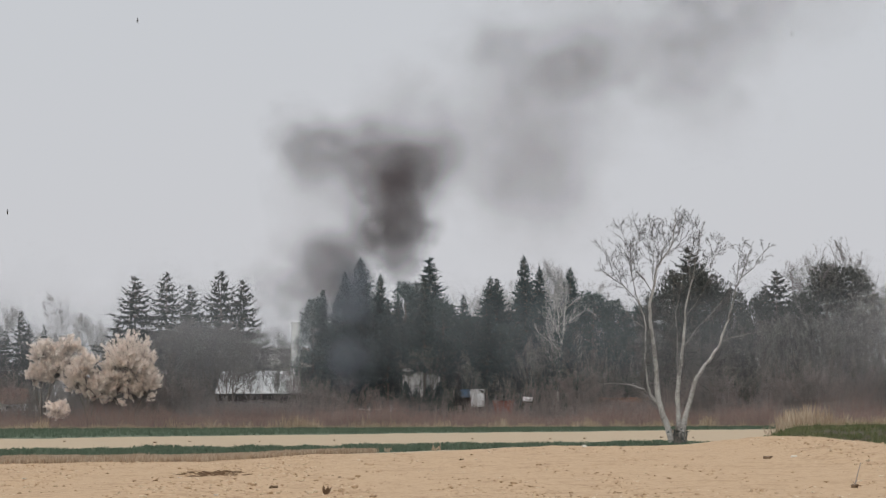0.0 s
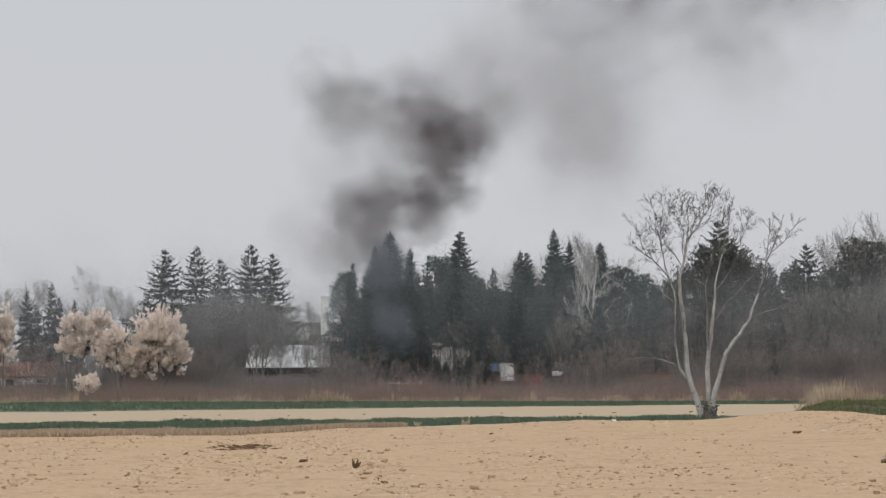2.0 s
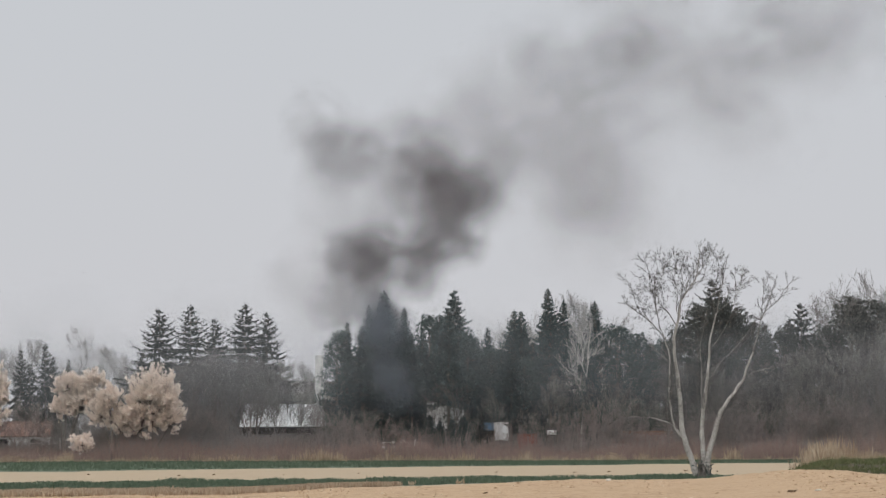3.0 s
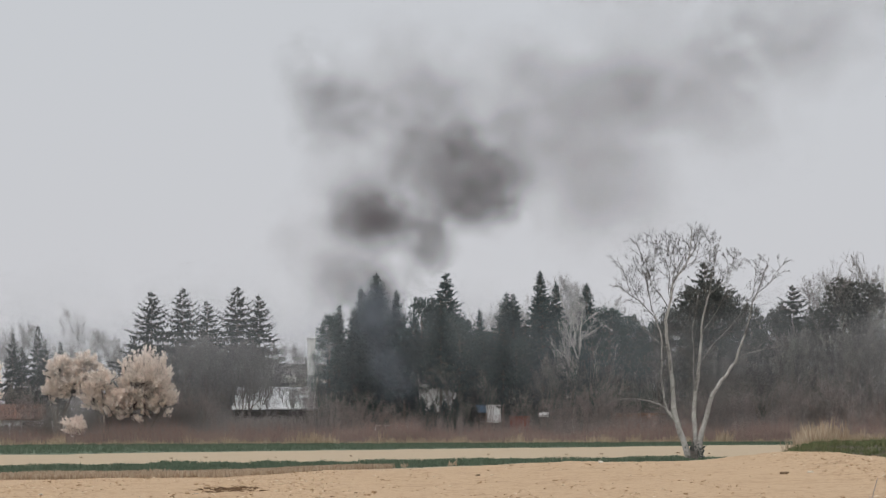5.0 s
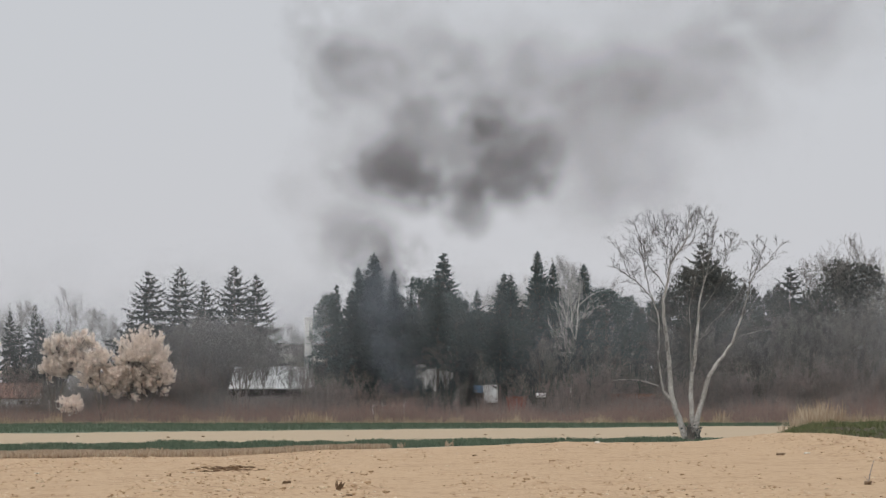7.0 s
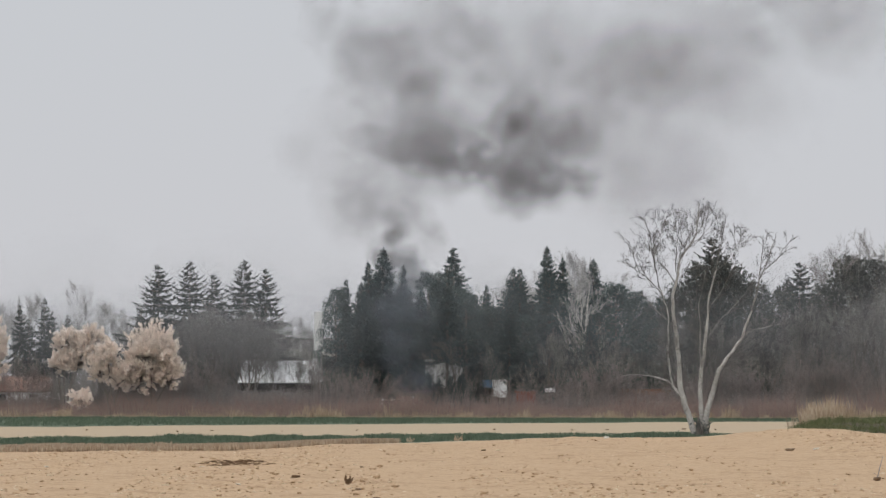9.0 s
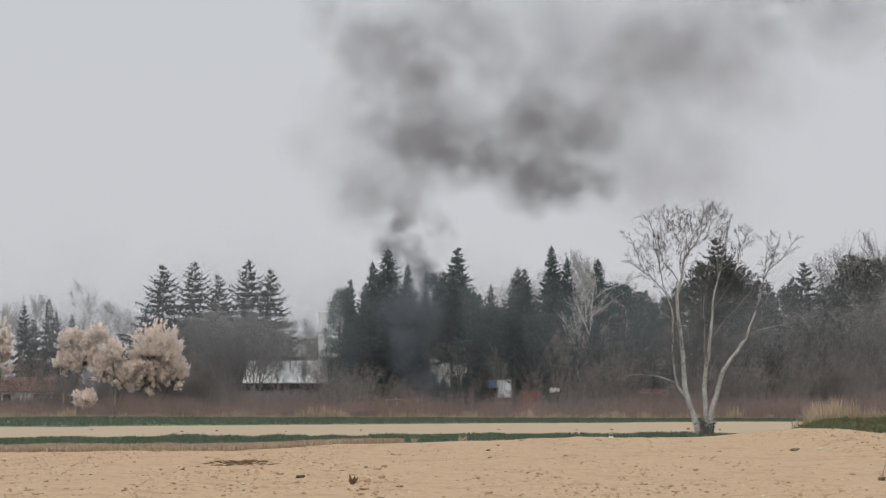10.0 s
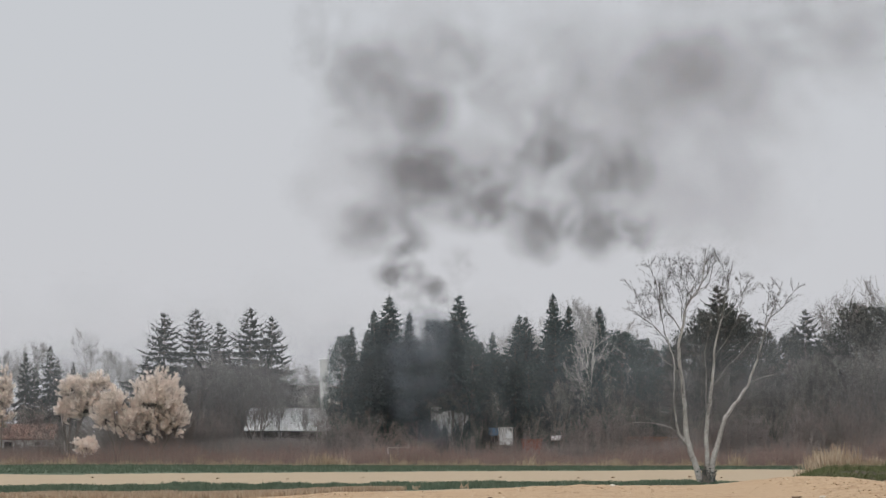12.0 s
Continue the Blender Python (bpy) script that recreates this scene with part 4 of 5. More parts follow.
# ---- the lone tree in the field ----
def lone_tree():
    rng = np.random.default_rng(88)
    x0, y0 = 11.96, 150.0
    tree = thing("lone_tree", pose(x0, y0, float(height(x0, y0)) - 0.02), "leafless three-stemmed pale-barked tree standing alone in the field", "bare tree")
    # each stem or limb: thickness at both ends, then its course
    courses = [
        ("stem", 0.160, 0.0732, [(-0.21, 0.00, -0.00), (-0.43, 0.00, 0.67), (-0.75, 0.00, 1.55), (-0.91, 0.00, 2.14), (-0.99, 0.00, 2.95), (-1.02, 0.00, 3.75), (-1.12, 0.00, 4.56), (-1.20, 0.00, 5.23), (-1.31, 0.00, 6.04), (-1.34, 0.00, 6.71)]),
        ("limb", 0.073, 0.0175, [(-1.34, 0.00, 6.71), (-1.18, 0.00, 7.25), (-1.09, 0.00, 7.65), (-1.07, 0.00, 8.06), (-0.99, 0.00, 8.46), (-0.74, 0.00, 8.87), (-0.47, 0.00, 9.19), (-0.26, 0.00, 9.54), (-0.15, 0.00, 10.08), (-0.07, 0.00, 10.62), (-0.04, 0.00, 11.08)]),
        ("stem", 0.141, 0.0301, [(0.00, 0.00, 0.05), (0.08, 0.02, 0.67), (0.03, 0.05, 1.34), (-0.02, 0.07, 2.15), (0.03, 0.10, 2.95), (0.11, 0.12, 3.62), (0.19, 0.15, 4.16), (0.27, 0.18, 4.83), (0.33, 0.20, 5.50), (0.38, 0.22, 6.18), (0.46, 0.25, 6.85), (0.60, 0.27, 7.39), (0.74, 0.30, 7.93)]),
        ("limb", 0.028, 0.0116, [(0.74, 0.00, 7.93), (0.87, 0.20, 8.60), (0.98, 0.40, 9.14), (1.14, 0.60, 9.81), (1.30, 0.80, 10.49)]),
        ("limb", 0.043, 0.0116, [(0.06, 0.00, 3.35), (-0.05, 0.03, 4.16), (-0.02, 0.06, 4.83), (-0.02, 0.09, 5.64), (-0.07, 0.11, 6.04), (0.01, 0.14, 6.71), (0.17, 0.17, 7.52), (0.28, 0.20, 8.11)]),
        ("stem", 0.151, 0.0431, [(0.16, -0.00, 0.05), (0.22, -0.02, 0.67), (0.32, -0.05, 1.34), (0.49, -0.07, 1.88), (0.67, -0.10, 2.55), (0.86, -0.12, 3.22), (1.13, -0.15, 3.62), (1.48, -0.18, 4.03), (1.70, -0.20, 4.43), (1.94, -0.22, 4.70), (2.05, -0.25, 5.11), (2.21, -0.27, 5.51), (2.43, -0.30, 6.05)]),
        ("limb", 0.043, 0.0136, [(2.43, -0.00, 6.05), (2.59, -0.07, 6.59), (2.70, -0.14, 7.12), (2.78, -0.21, 7.53), (2.97, -0.29, 7.93), (3.18, -0.36, 8.47), (3.32, -0.43, 9.01), (3.51, -0.50, 9.47)]),
        ("limb", 0.022, 0.0097, [(2.97, -0.00, 7.93), (3.29, -0.12, 8.20), (3.62, -0.24, 8.47), (3.83, -0.36, 8.88), (4.10, -0.48, 9.20), (4.26, -0.60, 9.42)]),
        ("limb", 0.019, 0.0088, [(2.78, -0.00, 7.53), (2.86, -0.23, 8.20), (2.92, -0.47, 8.88), (2.92, -0.70, 9.36)]),
        ("limb", 0.036, 0.0116, [(1.94, -0.00, 4.70), (2.29, -0.20, 5.03), (2.83, -0.40, 5.19), (3.37, -0.60, 5.32), (4.31, -0.80, 5.51)]),
        ("limb", 0.036, 0.0116, [(1.13, 0.00, 3.62), (1.62, 0.12, 3.73), (2.42, 0.25, 3.74), (3.23, 0.38, 3.71), (3.90, 0.50, 3.58)]),
        ("limb", 0.038, 0.0116, [(0.86, -0.00, 3.22), (1.21, -0.20, 3.28), (1.62, -0.40, 3.28), (2.15, -0.60, 3.20), (2.82, -0.80, 3.07), (3.36, -1.00, 2.91)]),
        ("limb", 0.028, 0.0116, [(0.27, 0.00, 4.70), (0.68, 0.15, 5.24), (1.08, 0.30, 5.75), (1.49, 0.45, 6.13), (1.89, 0.60, 6.58), (2.29, 0.75, 7.04), (2.59, 0.90, 7.47)]),
        ("limb", 0.052, 0.0116, [(-0.91, 0.00, 2.09), (-1.21, 0.09, 2.36), (-1.61, 0.17, 2.73), (-2.01, 0.26, 2.86), (-2.41, 0.34, 2.94), (-3.09, 0.43, 3.00), (-3.62, 0.51, 2.94), (-4.21, 0.60, 2.72)]),
        ("limb", 0.019, 0.0088, [(-2.41, 0.00, 2.94), (-2.82, 0.23, 3.21), (-3.35, 0.45, 3.34), (-3.89, 0.68, 3.61), (-4.35, 0.90, 3.74)]),
        ("limb", 0.062, 0.0252, [(-0.99, -0.00, 2.03), (-1.29, -0.06, 2.36), (-1.45, -0.11, 2.95), (-1.53, -0.17, 3.62), (-1.58, -0.22, 4.29), (-1.55, -0.28, 4.96), (-1.53, -0.33, 5.63), (-1.61, -0.39, 6.17), (-1.79, -0.44, 6.71), (-1.96, -0.50, 7.11)]),
        ("limb", 0.023, 0.0097, [(-1.96, -0.00, 7.11), (-2.09, -0.17, 7.78), (-2.20, -0.35, 8.32), (-2.22, -0.52, 8.86), (-2.28, -0.70, 9.54)]),
        ("limb", 0.026, 0.0097, [(-1.20, 0.00, 5.23), (-1.53, 0.10, 5.55), (-1.88, 0.20, 5.85), (-2.20, 0.30, 6.17), (-2.47, 0.40, 6.52)]),
        ("limb", 0.028, 0.0097, [(-1.82, -0.00, 6.76), (-2.22, -0.16, 7.25), (-2.55, -0.32, 7.59), (-2.95, -0.48, 7.84), (-3.27, -0.64, 8.10), (-3.81, -0.80, 8.32)]),
        ("limb", 0.016, 0.0081, [(-2.90, -0.00, 7.81), (-3.09, -0.23, 8.27), (-3.22, -0.45, 8.67), (-3.44, -0.68, 9.07), (-3.60, -0.90, 9.45)]),
        ("limb", 0.016, 0.0081, [(-2.36, -0.00, 7.38), (-2.68, -0.10, 7.84), (-2.90, -0.20, 8.27), (-3.03, -0.30, 8.59)]),
        ("limb", 0.019, 0.0081, [(-2.09, -0.00, 7.78), (-2.25, -0.30, 8.54), (-2.47, -0.60, 9.00), (-2.68, -0.90, 9.45)]),
        ("limb", 0.017, 0.0081, [(-2.20, -0.00, 8.59), (-2.36, -0.17, 9.40), (-2.55, -0.33, 9.94), (-2.76, -0.50, 10.53)]),
        ("limb", 0.028, 0.0088, [(-1.18, 0.00, 7.25), (-1.47, 0.04, 7.79), (-1.74, 0.07, 8.11), (-2.01, 0.11, 8.38), (-2.14, 0.15, 8.86), (-2.09, 0.19, 9.40), (-1.87, 0.22, 9.67), (-1.74, 0.26, 10.21), (-1.52, 0.30, 10.64)]),
        ("limb", 0.012, 0.0081, [(-1.87, 0.00, 9.64), (-1.82, 0.20, 10.08), (-1.95, 0.40, 10.59)]),
        ("limb", 0.023, 0.0081, [(-1.09, 0.00, 7.65), (-1.17, 0.17, 8.46), (-1.12, 0.35, 9.00), (-1.28, 0.52, 9.54), (-1.42, 0.70, 10.00)]),
        ("limb", 0.014, 0.0081, [(-1.12, 0.00, 9.00), (-1.07, 0.27, 9.67), (-1.15, 0.53, 10.21), (-1.23, 0.80, 10.81)]),
        ("limb", 0.019, 0.0081, [(-0.99, -0.00, 8.46), (-0.93, -0.07, 9.00), (-0.88, -0.15, 9.40), (-0.96, -0.22, 9.94), (-0.85, -0.30, 10.40)]),
        ("limb", 0.019, 0.0081, [(-0.74, -0.00, 8.87), (-0.64, -0.10, 9.41), (-0.53, -0.20, 9.68), (-0.66, -0.30, 9.94), (-0.90, -0.40, 10.27)]),
        ("limb", 0.020, 0.0081, [(-0.47, 0.00, 9.19), (-0.04, 0.07, 9.46), (0.17, 0.15, 9.73), (0.28, 0.22, 10.22), (0.42, 0.30, 10.81)]),
        ("limb", 0.016, 0.0081, [(-0.26, 0.00, 9.54), (0.09, 0.17, 10.08), (0.20, 0.33, 10.49), (0.31, 0.50, 11.08)]),
        ("limb", 0.019, 0.0081, [(0.60, 0.00, 7.39), (0.60, 0.12, 8.33), (0.68, 0.24, 9.14), (0.82, 0.36, 9.68), (0.87, 0.48, 10.35), (0.68, 0.60, 10.68)]),
        ("limb", 0.019, 0.0081, [(0.74, 0.00, 7.93), (1.22, 0.20, 8.33), (1.62, 0.40, 8.60), (1.84, 0.60, 9.01), (1.98, 0.80, 9.41), (2.08, 1.00, 9.87)]),
        ("limb", 0.012, 0.0081, [(1.62, 0.00, 8.60), (1.71, 0.55, 9.14), (1.63, 1.10, 9.82)]),
        ("limb", 0.023, 0.0081, [(0.38, -0.00, 6.18), (0.81, -0.15, 6.72), (1.14, -0.30, 7.25), (1.41, -0.45, 7.85), (1.52, -0.60, 8.47)]),
        ("limb", 0.017, 0.0081, [(-0.02, 0.00, 5.64), (-0.32, 0.17, 5.96), (-0.48, 0.33, 6.31), (-0.66, 0.50, 6.71)]),
        ("limb", 0.019, 0.0081, [(-1.02, -0.00, 3.75), (-1.34, -0.30, 3.97), (-1.66, -0.60, 4.29), (-1.93, -0.90, 4.61)]),
        ("limb", 0.019, 0.0081, [(0.11, 0.00, 3.49), (0.41, 0.40, 3.43), (0.70, 0.80, 3.27)]),
    ]
    limbs, twigs = [], []
    for name, r0, r1, rows in courses:
        pts = np.array(rows, float)
        fine = [pts[0]]
        for i in range(len(pts) - 1):
            # a rounder course with a little wobble
            d = np.linalg.norm(pts[i + 1] - pts[i])
            fine += [(pts[i] + pts[i + 1]) / 2 + rng.normal(size=3) * 0.035 * min(1, d), pts[i + 1]]
        fine = np.array(fine)
        rr = r1 + (r0 - r1) * (1 - np.linspace(0, 1, len(fine))) ** 1.15
        stem = [(*fine[i], *fine[i + 1], rr[i], rr[i + 1]) for i in range(len(fine) - 1)]
        skin = PALE_BARK if r0 > 0.045 else LIMB_BARK
        part(name, bark_mesh(name, stem, skin, 9 if name == "stem" else 6), skin, tree)
        L = np.linalg.norm(np.diff(fine, axis=0), axis=1).sum()
        cnt = int(L * (2.2 if name == "stem" else 5.0)) + 2
        for k in range(cnt):
            t = (0.35 if name == "stem" else 0.12) + (0.63 if name == "stem" else 0.87) * (k + rng.random()) / cnt
            i = min(int(t * (len(fine) - 1)), len(fine) - 2)
            p = fine[i] + (fine[i + 1] - fine[i]) * rng.random()
            d = unit(fine[i + 1] - fine[i])
            side = rng.normal(size=3) * [1, 0.9, 0.5]
            w = unit(d * 0.75 + unit(side) * 0.95 + [0, 0, 0.15])
            o = []
            grow(rng, p, w, rng.uniform(0.3, 1.1) * (1.25 - 0.75 * t), max(0.008, rr[i] * 0.2), 2, 0.06, o, 0.0, 0.75, (2, 4), 0.10, 0.55, 4, 0, 0.006)
            for lv, sg in o:
                (limbs if lv == 0 else twigs).append(sg)
        o = []
        grow(rng, fine[-1], unit(fine[-1] - fine[-2]), 0.22, r1, 1, 0.1, o, 0.0, 0.5, (3, 4), 0.12, 0.6, 4, 0, 0.005)
        twigs += [sg for lv, sg in o]
    tagged(part("branch_work", bark_mesh("branch_work", [(*s[:6], max(s[6], 0.009), max(s[7], 0.006)) for s in limbs], PALE_TWIG, 4), PALE_TWIG, tree), kind="stuff")
    tagged(part("twig_work", bark_mesh("twig_work", [(*s[:6], max(s[6], 0.0065), max(s[7], 0.0045)) for s in twigs], PALE_TWIG, 3), PALE_TWIG, tree), kind="stuff")
    shoots = []
    for k in range(60):
        a, r = rng.uniform(0, 6.3), rng.uniform(0.05, 0.38)
        p = np.array([math.cos(a) * r, math.sin(a) * r, 0.0])
        q = p + [rng.normal() * 0.16, rng.normal() * 0.16, rng.uniform(0.4, 1.1)]
        shoots.append((*p, *q, 0.022, 0.006))
    tagged(part("shoot_tangle", bark_mesh("shoot_tangle", shoots, BARK, 4), BARK, tree, "dark shoots round the foot"), kind="stuff")
    pos = np.stack((rng.normal(size=260) * 0.20, rng.normal(size=260) * 0.18, rng.uniform(0.0, 0.85, 260)), 1)
    part("ivy", mesh("ivy", *leaves(pos, rng.normal(size=(260, 3)), rng.uniform(0.08, 0.18, 260), rng.uniform(0.04, 0.07, 260), rng), [SPRUCE_GREY]), SPRUCE_GREY, tree)
    part("root_flare", bark_mesh("root_flare", [(0, 0, -0.1, -0.05, 0, 0.25, 0.34, 0.26), (-0.05, 0, 0.25, -0.1, 0, 0.5, 0.24, 0.16), (0.05, 0, 0.2, 0.16, 0, 0.6, 0.2, 0.13)], BARK, 9), BARK, tree)


lone_tree()


# ---- buildings and belongings behind the trees ----
def slab(bm, x0, x1, y0, y1, z0, z1):
    m = Matrix.Translation(((x0 + x1) / 2, (y0 + y1) / 2, (z0 + z1) / 2)) @ Matrix.Diagonal((x1 - x0, y1 - y0, z1 - z0, 1))
    bmesh.ops.create_cube(bm, size=1, matrix=m)
    return bm


def house(name, x, y, wide, deep, eave, ridge, wall, roof, label, category, hip=0.0, windows=0, turn=0.0):
    ob = thing(name, pose(x, y, 0, 0, 0, turn), label, category)
    bm = slab(bmesh.new(), -wide / 2, wide / 2, 0, deep, -0.1, eave)
    if not hip:
        for s in (-1, 1):
            v = [bm.verts.new(c) for c in ((s * wide / 2, 0, eave), (s * wide / 2, deep, eave), (s * wide / 2, deep / 2, ridge - 0.1))]
            bm.faces.new(v)
    part("wall", bm, wall, ob)
    o = 0.35
    for s in (0, 1):
        bm = bmesh.new()
        yy, back = (-o, deep / 2) if s == 0 else (deep + o, deep / 2)
        drop = (ridge - eave) * o / (deep / 2)
        a = [(-wide / 2 - o, yy, eave - drop), (wide / 2 + o, yy, eave - drop), (wide / 2 + o - hip, back, ridge), (-wide / 2 - o + hip * 0.4, back, ridge)]
        lo = [bm.verts.new(c) for c in a]
        hi = [bm.verts.new((c[0], c[1], c[2] + 0.12)) for c in a]
        bm.faces.new(hi)
        bm.faces.new(lo[::-1])
        for i in range(4):
            bm.faces.new((lo[i], lo[(i + 1) % 4], hi[(i + 1) % 4], hi[i]))
        sheet = part("roof", bm, roof, ob)
        # standing seams
        n = int(wide / 0.6)
        for i in range(1, n):
            f = i / n
            p, q = Vector(a[0]).lerp(Vector(a[1]), f), Vector(a[3]).lerp(Vector(a[2]), f)
            bm = bmesh.new()
            vs = [bm.verts.new(c) for c in (p + Vector((-0.02, 0, 0.121)), p + Vector((0.02, 0, 0.121)), q + Vector((0.02, 0, 0.121)), q + Vector((-0.02, 0, 0.121)))]
            ws = [bm.verts.new(v.co + Vector((0, 0, 0.04))) for v in vs]
            bm.faces.new(ws)
            for j in range(4):
                bm.faces.new((vs[j], vs[(j + 1) % 4], ws[(j + 1) % 4], ws[j]))
            part("seam", bm, roof, sheet)
    for i in range(windows):
        wx = -wide / 2 + wide * (i + 0.5) / windows
        win = part("window", slab(bmesh.new(), wx - 0.5, wx + 0.5, -0.05, 0.02, eave * 0.45, eave * 0.45 + 1.2), WHITE_PAINT, ob)
        part("pane", slab(bmesh.new(), wx - 0.42, wx + 0.42, -0.06, -0.052, eave * 0.45 + 0.08, eave * 0.45 + 1.12), GLASS, win)
    return ob


house("farm_shed", -18.52, 349, -14.01 - -22.9, 9, 3.9, 6.15, WOOD_DARK, ROOF_PALE, "long shed with a pale sheet-metal roof and dark walls", "shed", hip=0.9)
house("farmhouse", -17.6, 372, 8.0, 9, 6.6, 7.9, WOOD_DARK, ROOF_GREY, "house with a weathered grey roof behind a shed", "house")
house("barn", -18.2, 392, 7.5, 9, 8.0, 9.6, WOOD_DARK, ROOF_DARK, "dark-roofed barn beyond the houses", "barn")
house("white_house", -0.55, 345.6, 4.1, 2.6, 6.5, 6.8, PLASTER, ROOF_DARK, "white plastered house glimpsed between spruces", "house")
house("white_house", 22.57, 366, 3.0, 6, 6.4, 7.8, PLASTER, ROOF_GREY, "small white house hidden behind bushes", "house", windows=1)
house("garden_shed", -48.21, 352, 6.5, 4, 2.9, 4.3, PLASTER, ROOF_RED, "garden shed with a rusty red roof", "shed", windows=2)
house("low_shed", 21.4, 345, 5.4, 4, 1.9, 3.1, WOOD_DARK, ROOF_RED, "low shed with a rusty red-brown roof behind scrub", "shed")
tower = thing("white_tower", pose(-14.6, 351, 0), "white tower standing far behind the trees", "tower")
part("wall", slab(bmesh.new(), -0.45, 0.45, 0, 0.9, -0.1, 11.5), PLASTER, tower)
bmt = slab(bmesh.new(), -0.52, 0.52, -0.07, 0.97, 11.5, 11.7)
part("cap", bmt, PLASTER, tower)


def rounded(bm, r, seg=2):
    bmesh.ops.bevel(bm, geom=bm.edges[:], offset=r, segments=seg, affect="EDGES")
    return bm


def wheel(parent, x, y, r):
    bm = bmesh.new()
    bmesh.ops.create_cone(bm, cap_ends=True, segments=20, radius1=r, radius2=r, depth=0.18, matrix=Matrix.Translation((x, y, r)) @ Matrix.Rotation(radians(90), 4, "X"))
    w = part("wheel", rounded(bm, 0.02, 1), RUBBER, parent)
    bm = bmesh.new()
    bmesh.ops.create_cone(bm, cap_ends=True, segments=14, radius1=r * 0.6, radius2=r * 0.5, depth=0.2, matrix=Matrix.Translation((x, y, r)) @ Matrix.Rotation(radians(90), 4, "X"))
    part("rim", bm, ROOF_PALE, w)


van = thing("box_trailer", pose(5.53, 343, 0), "white box trailer parked behind scrub", "trailer")
part("body", rounded(slab(bmesh.new(), -0.78, 0.78, 0, 3.4, 2.2, 4.15), 0.08), WHITE_PAINT, van)
part("door", rounded(slab(bmesh.new(), 0.05, 0.6, -0.03, 0.01, 2.35, 3.9), 0.01, 1), ROOF_PALE, van)
part("chassis", slab(bmesh.new(), -0.7, 0.7, 0.1, 3.3, 0.55, 2.19), WOOD_DARK, van)
for wy in (0.7, 2.7):
    for wx in (-0.7, 0.7):
        wheel(van, wx, wy, 0.55)
tarp = thing("covered_stack", pose(4.07, 344.3, 0), "stack of goods under a blue tarpaulin", "stack")
part("stack", slab(bmesh.new(), -0.7, 0.68, 0, 1.6, -0.05, 3.3), WOOD_DARK, tarp)
part("tarpaulin", rounded(slab(bmesh.new(), -0.78, 0.76, -0.06, 1.7, 3.1, 4.1), 0.16), BLUE, tarp)


tank = thing("water_tank", pose(11.01, 343, 0), "small white water tank on a wooden stand", "tank")
bm = bmesh.new()
bmesh.ops.create_cone(bm, cap_ends=True, segments=20, radius1=0.26, radius2=0.26, depth=1.05, matrix=Matrix.Translation((0, 0.3, 3.02)) @ Matrix.Rotation(radians(90), 4, "Y"))
part("barrel", rounded(bm, 0.04, 1), WHITE_PAINT, tank)
part("platform", slab(bmesh.new(), -0.6, 0.6, 0, 0.6, 2.66, 2.77), WOOD_DARK, tank)
for wx in (-0.52, 0.52):
    for wy in (0.06, 0.54):
        part("leg", slab(bmesh.new(), wx - 0.05, wx + 0.05, wy - 0.05, wy + 0.05, -0.05, 2.66), WOOD_DARK, tank)
skip = thing("red_container", pose(8.39, 344, 0), "low faded red open container", "container")
bm = slab(bmesh.new(), -1.1, 1.1, 0, 1.6, 0, 2.75)
for v in bm.verts:
    v.co.x *= 1.0 if v.co.z > 1 else 0.8
part("body", rounded(bm, 0.06), RED, skip)
part("rim", rounded(slab(bmesh.new(), -1.18, 1.18, -0.07, 1.67, 2.75, 2.88), 0.03, 1), RED, skip)
# garden fence: pale posts with rails
for x0, x1, y in ((-7.27, 1.89, 341.0), (-46.7, -38.76, 341.0)):
    fence = thing("garden_fence", pose(x0, y, 0), "weathered pale fence of posts and rails", "fence")
    n = int((x1 - x0) / 1.15)
    rng = random.Random(int(x1 * 10))
    for i in range(n + 1):
        part("post", slab(bmesh.new(), -0.09, 0.09, -0.06, 0.06, -0.1, 2.2 + rng.uniform(-0.3, 0.55)), PLASTER if i % 3 == 0 else BIRCH, fence, at=pose(i * 1.15, 0, 0, 0, rng.uniform(-3, 3), 0))
    for z in (0.8, 1.9):
        part("rail", slab(bmesh.new(), -0.1, n * 1.15 + 0.1, 0.065, 0.1, z, z + 0.1), BIRCH, fence)


# ---- smoke and an added haze veil: drifting puffs, each a rigid piece ----
def puff_mesh(seed):
    bm = bmesh.new()
    bmesh.ops.create_icosphere(bm, subdivisions=3, radius=1)
    for v in bm.verts:
        n = noise.noise(v.co * 1.7 + Vector((seed * 9.1, 0, 0)))
        v.co *= 0.96 + 0.10 * n
    me = bpy.data.meshes.new("smoke_puff")
    bm.to_mesh(me)
    bm.free()
    me.polygons.foreach_set("use_smooth", np.ones(len(me.polygons), bool))
    return me


PUFFS = {}
for key, mat in (("dense", SMOKE_DENSE), ("mid", SMOKE_MID), ("thin", SMOKE_THIN), ("low", SMOKE_LOW), ("veil", HAZE_VEIL)):
    PUFFS[key] = [puff_mesh(i + 1) for i in range(2)]
    for me in PUFFS[key]:
        me.materials.append(mat)

plume = thing("smoke_plume", pose(0, 0, 0), "dark grey smoke rising behind the conifers and drifting off, with pale haze added before the wood", "smoke", kind="stuff")
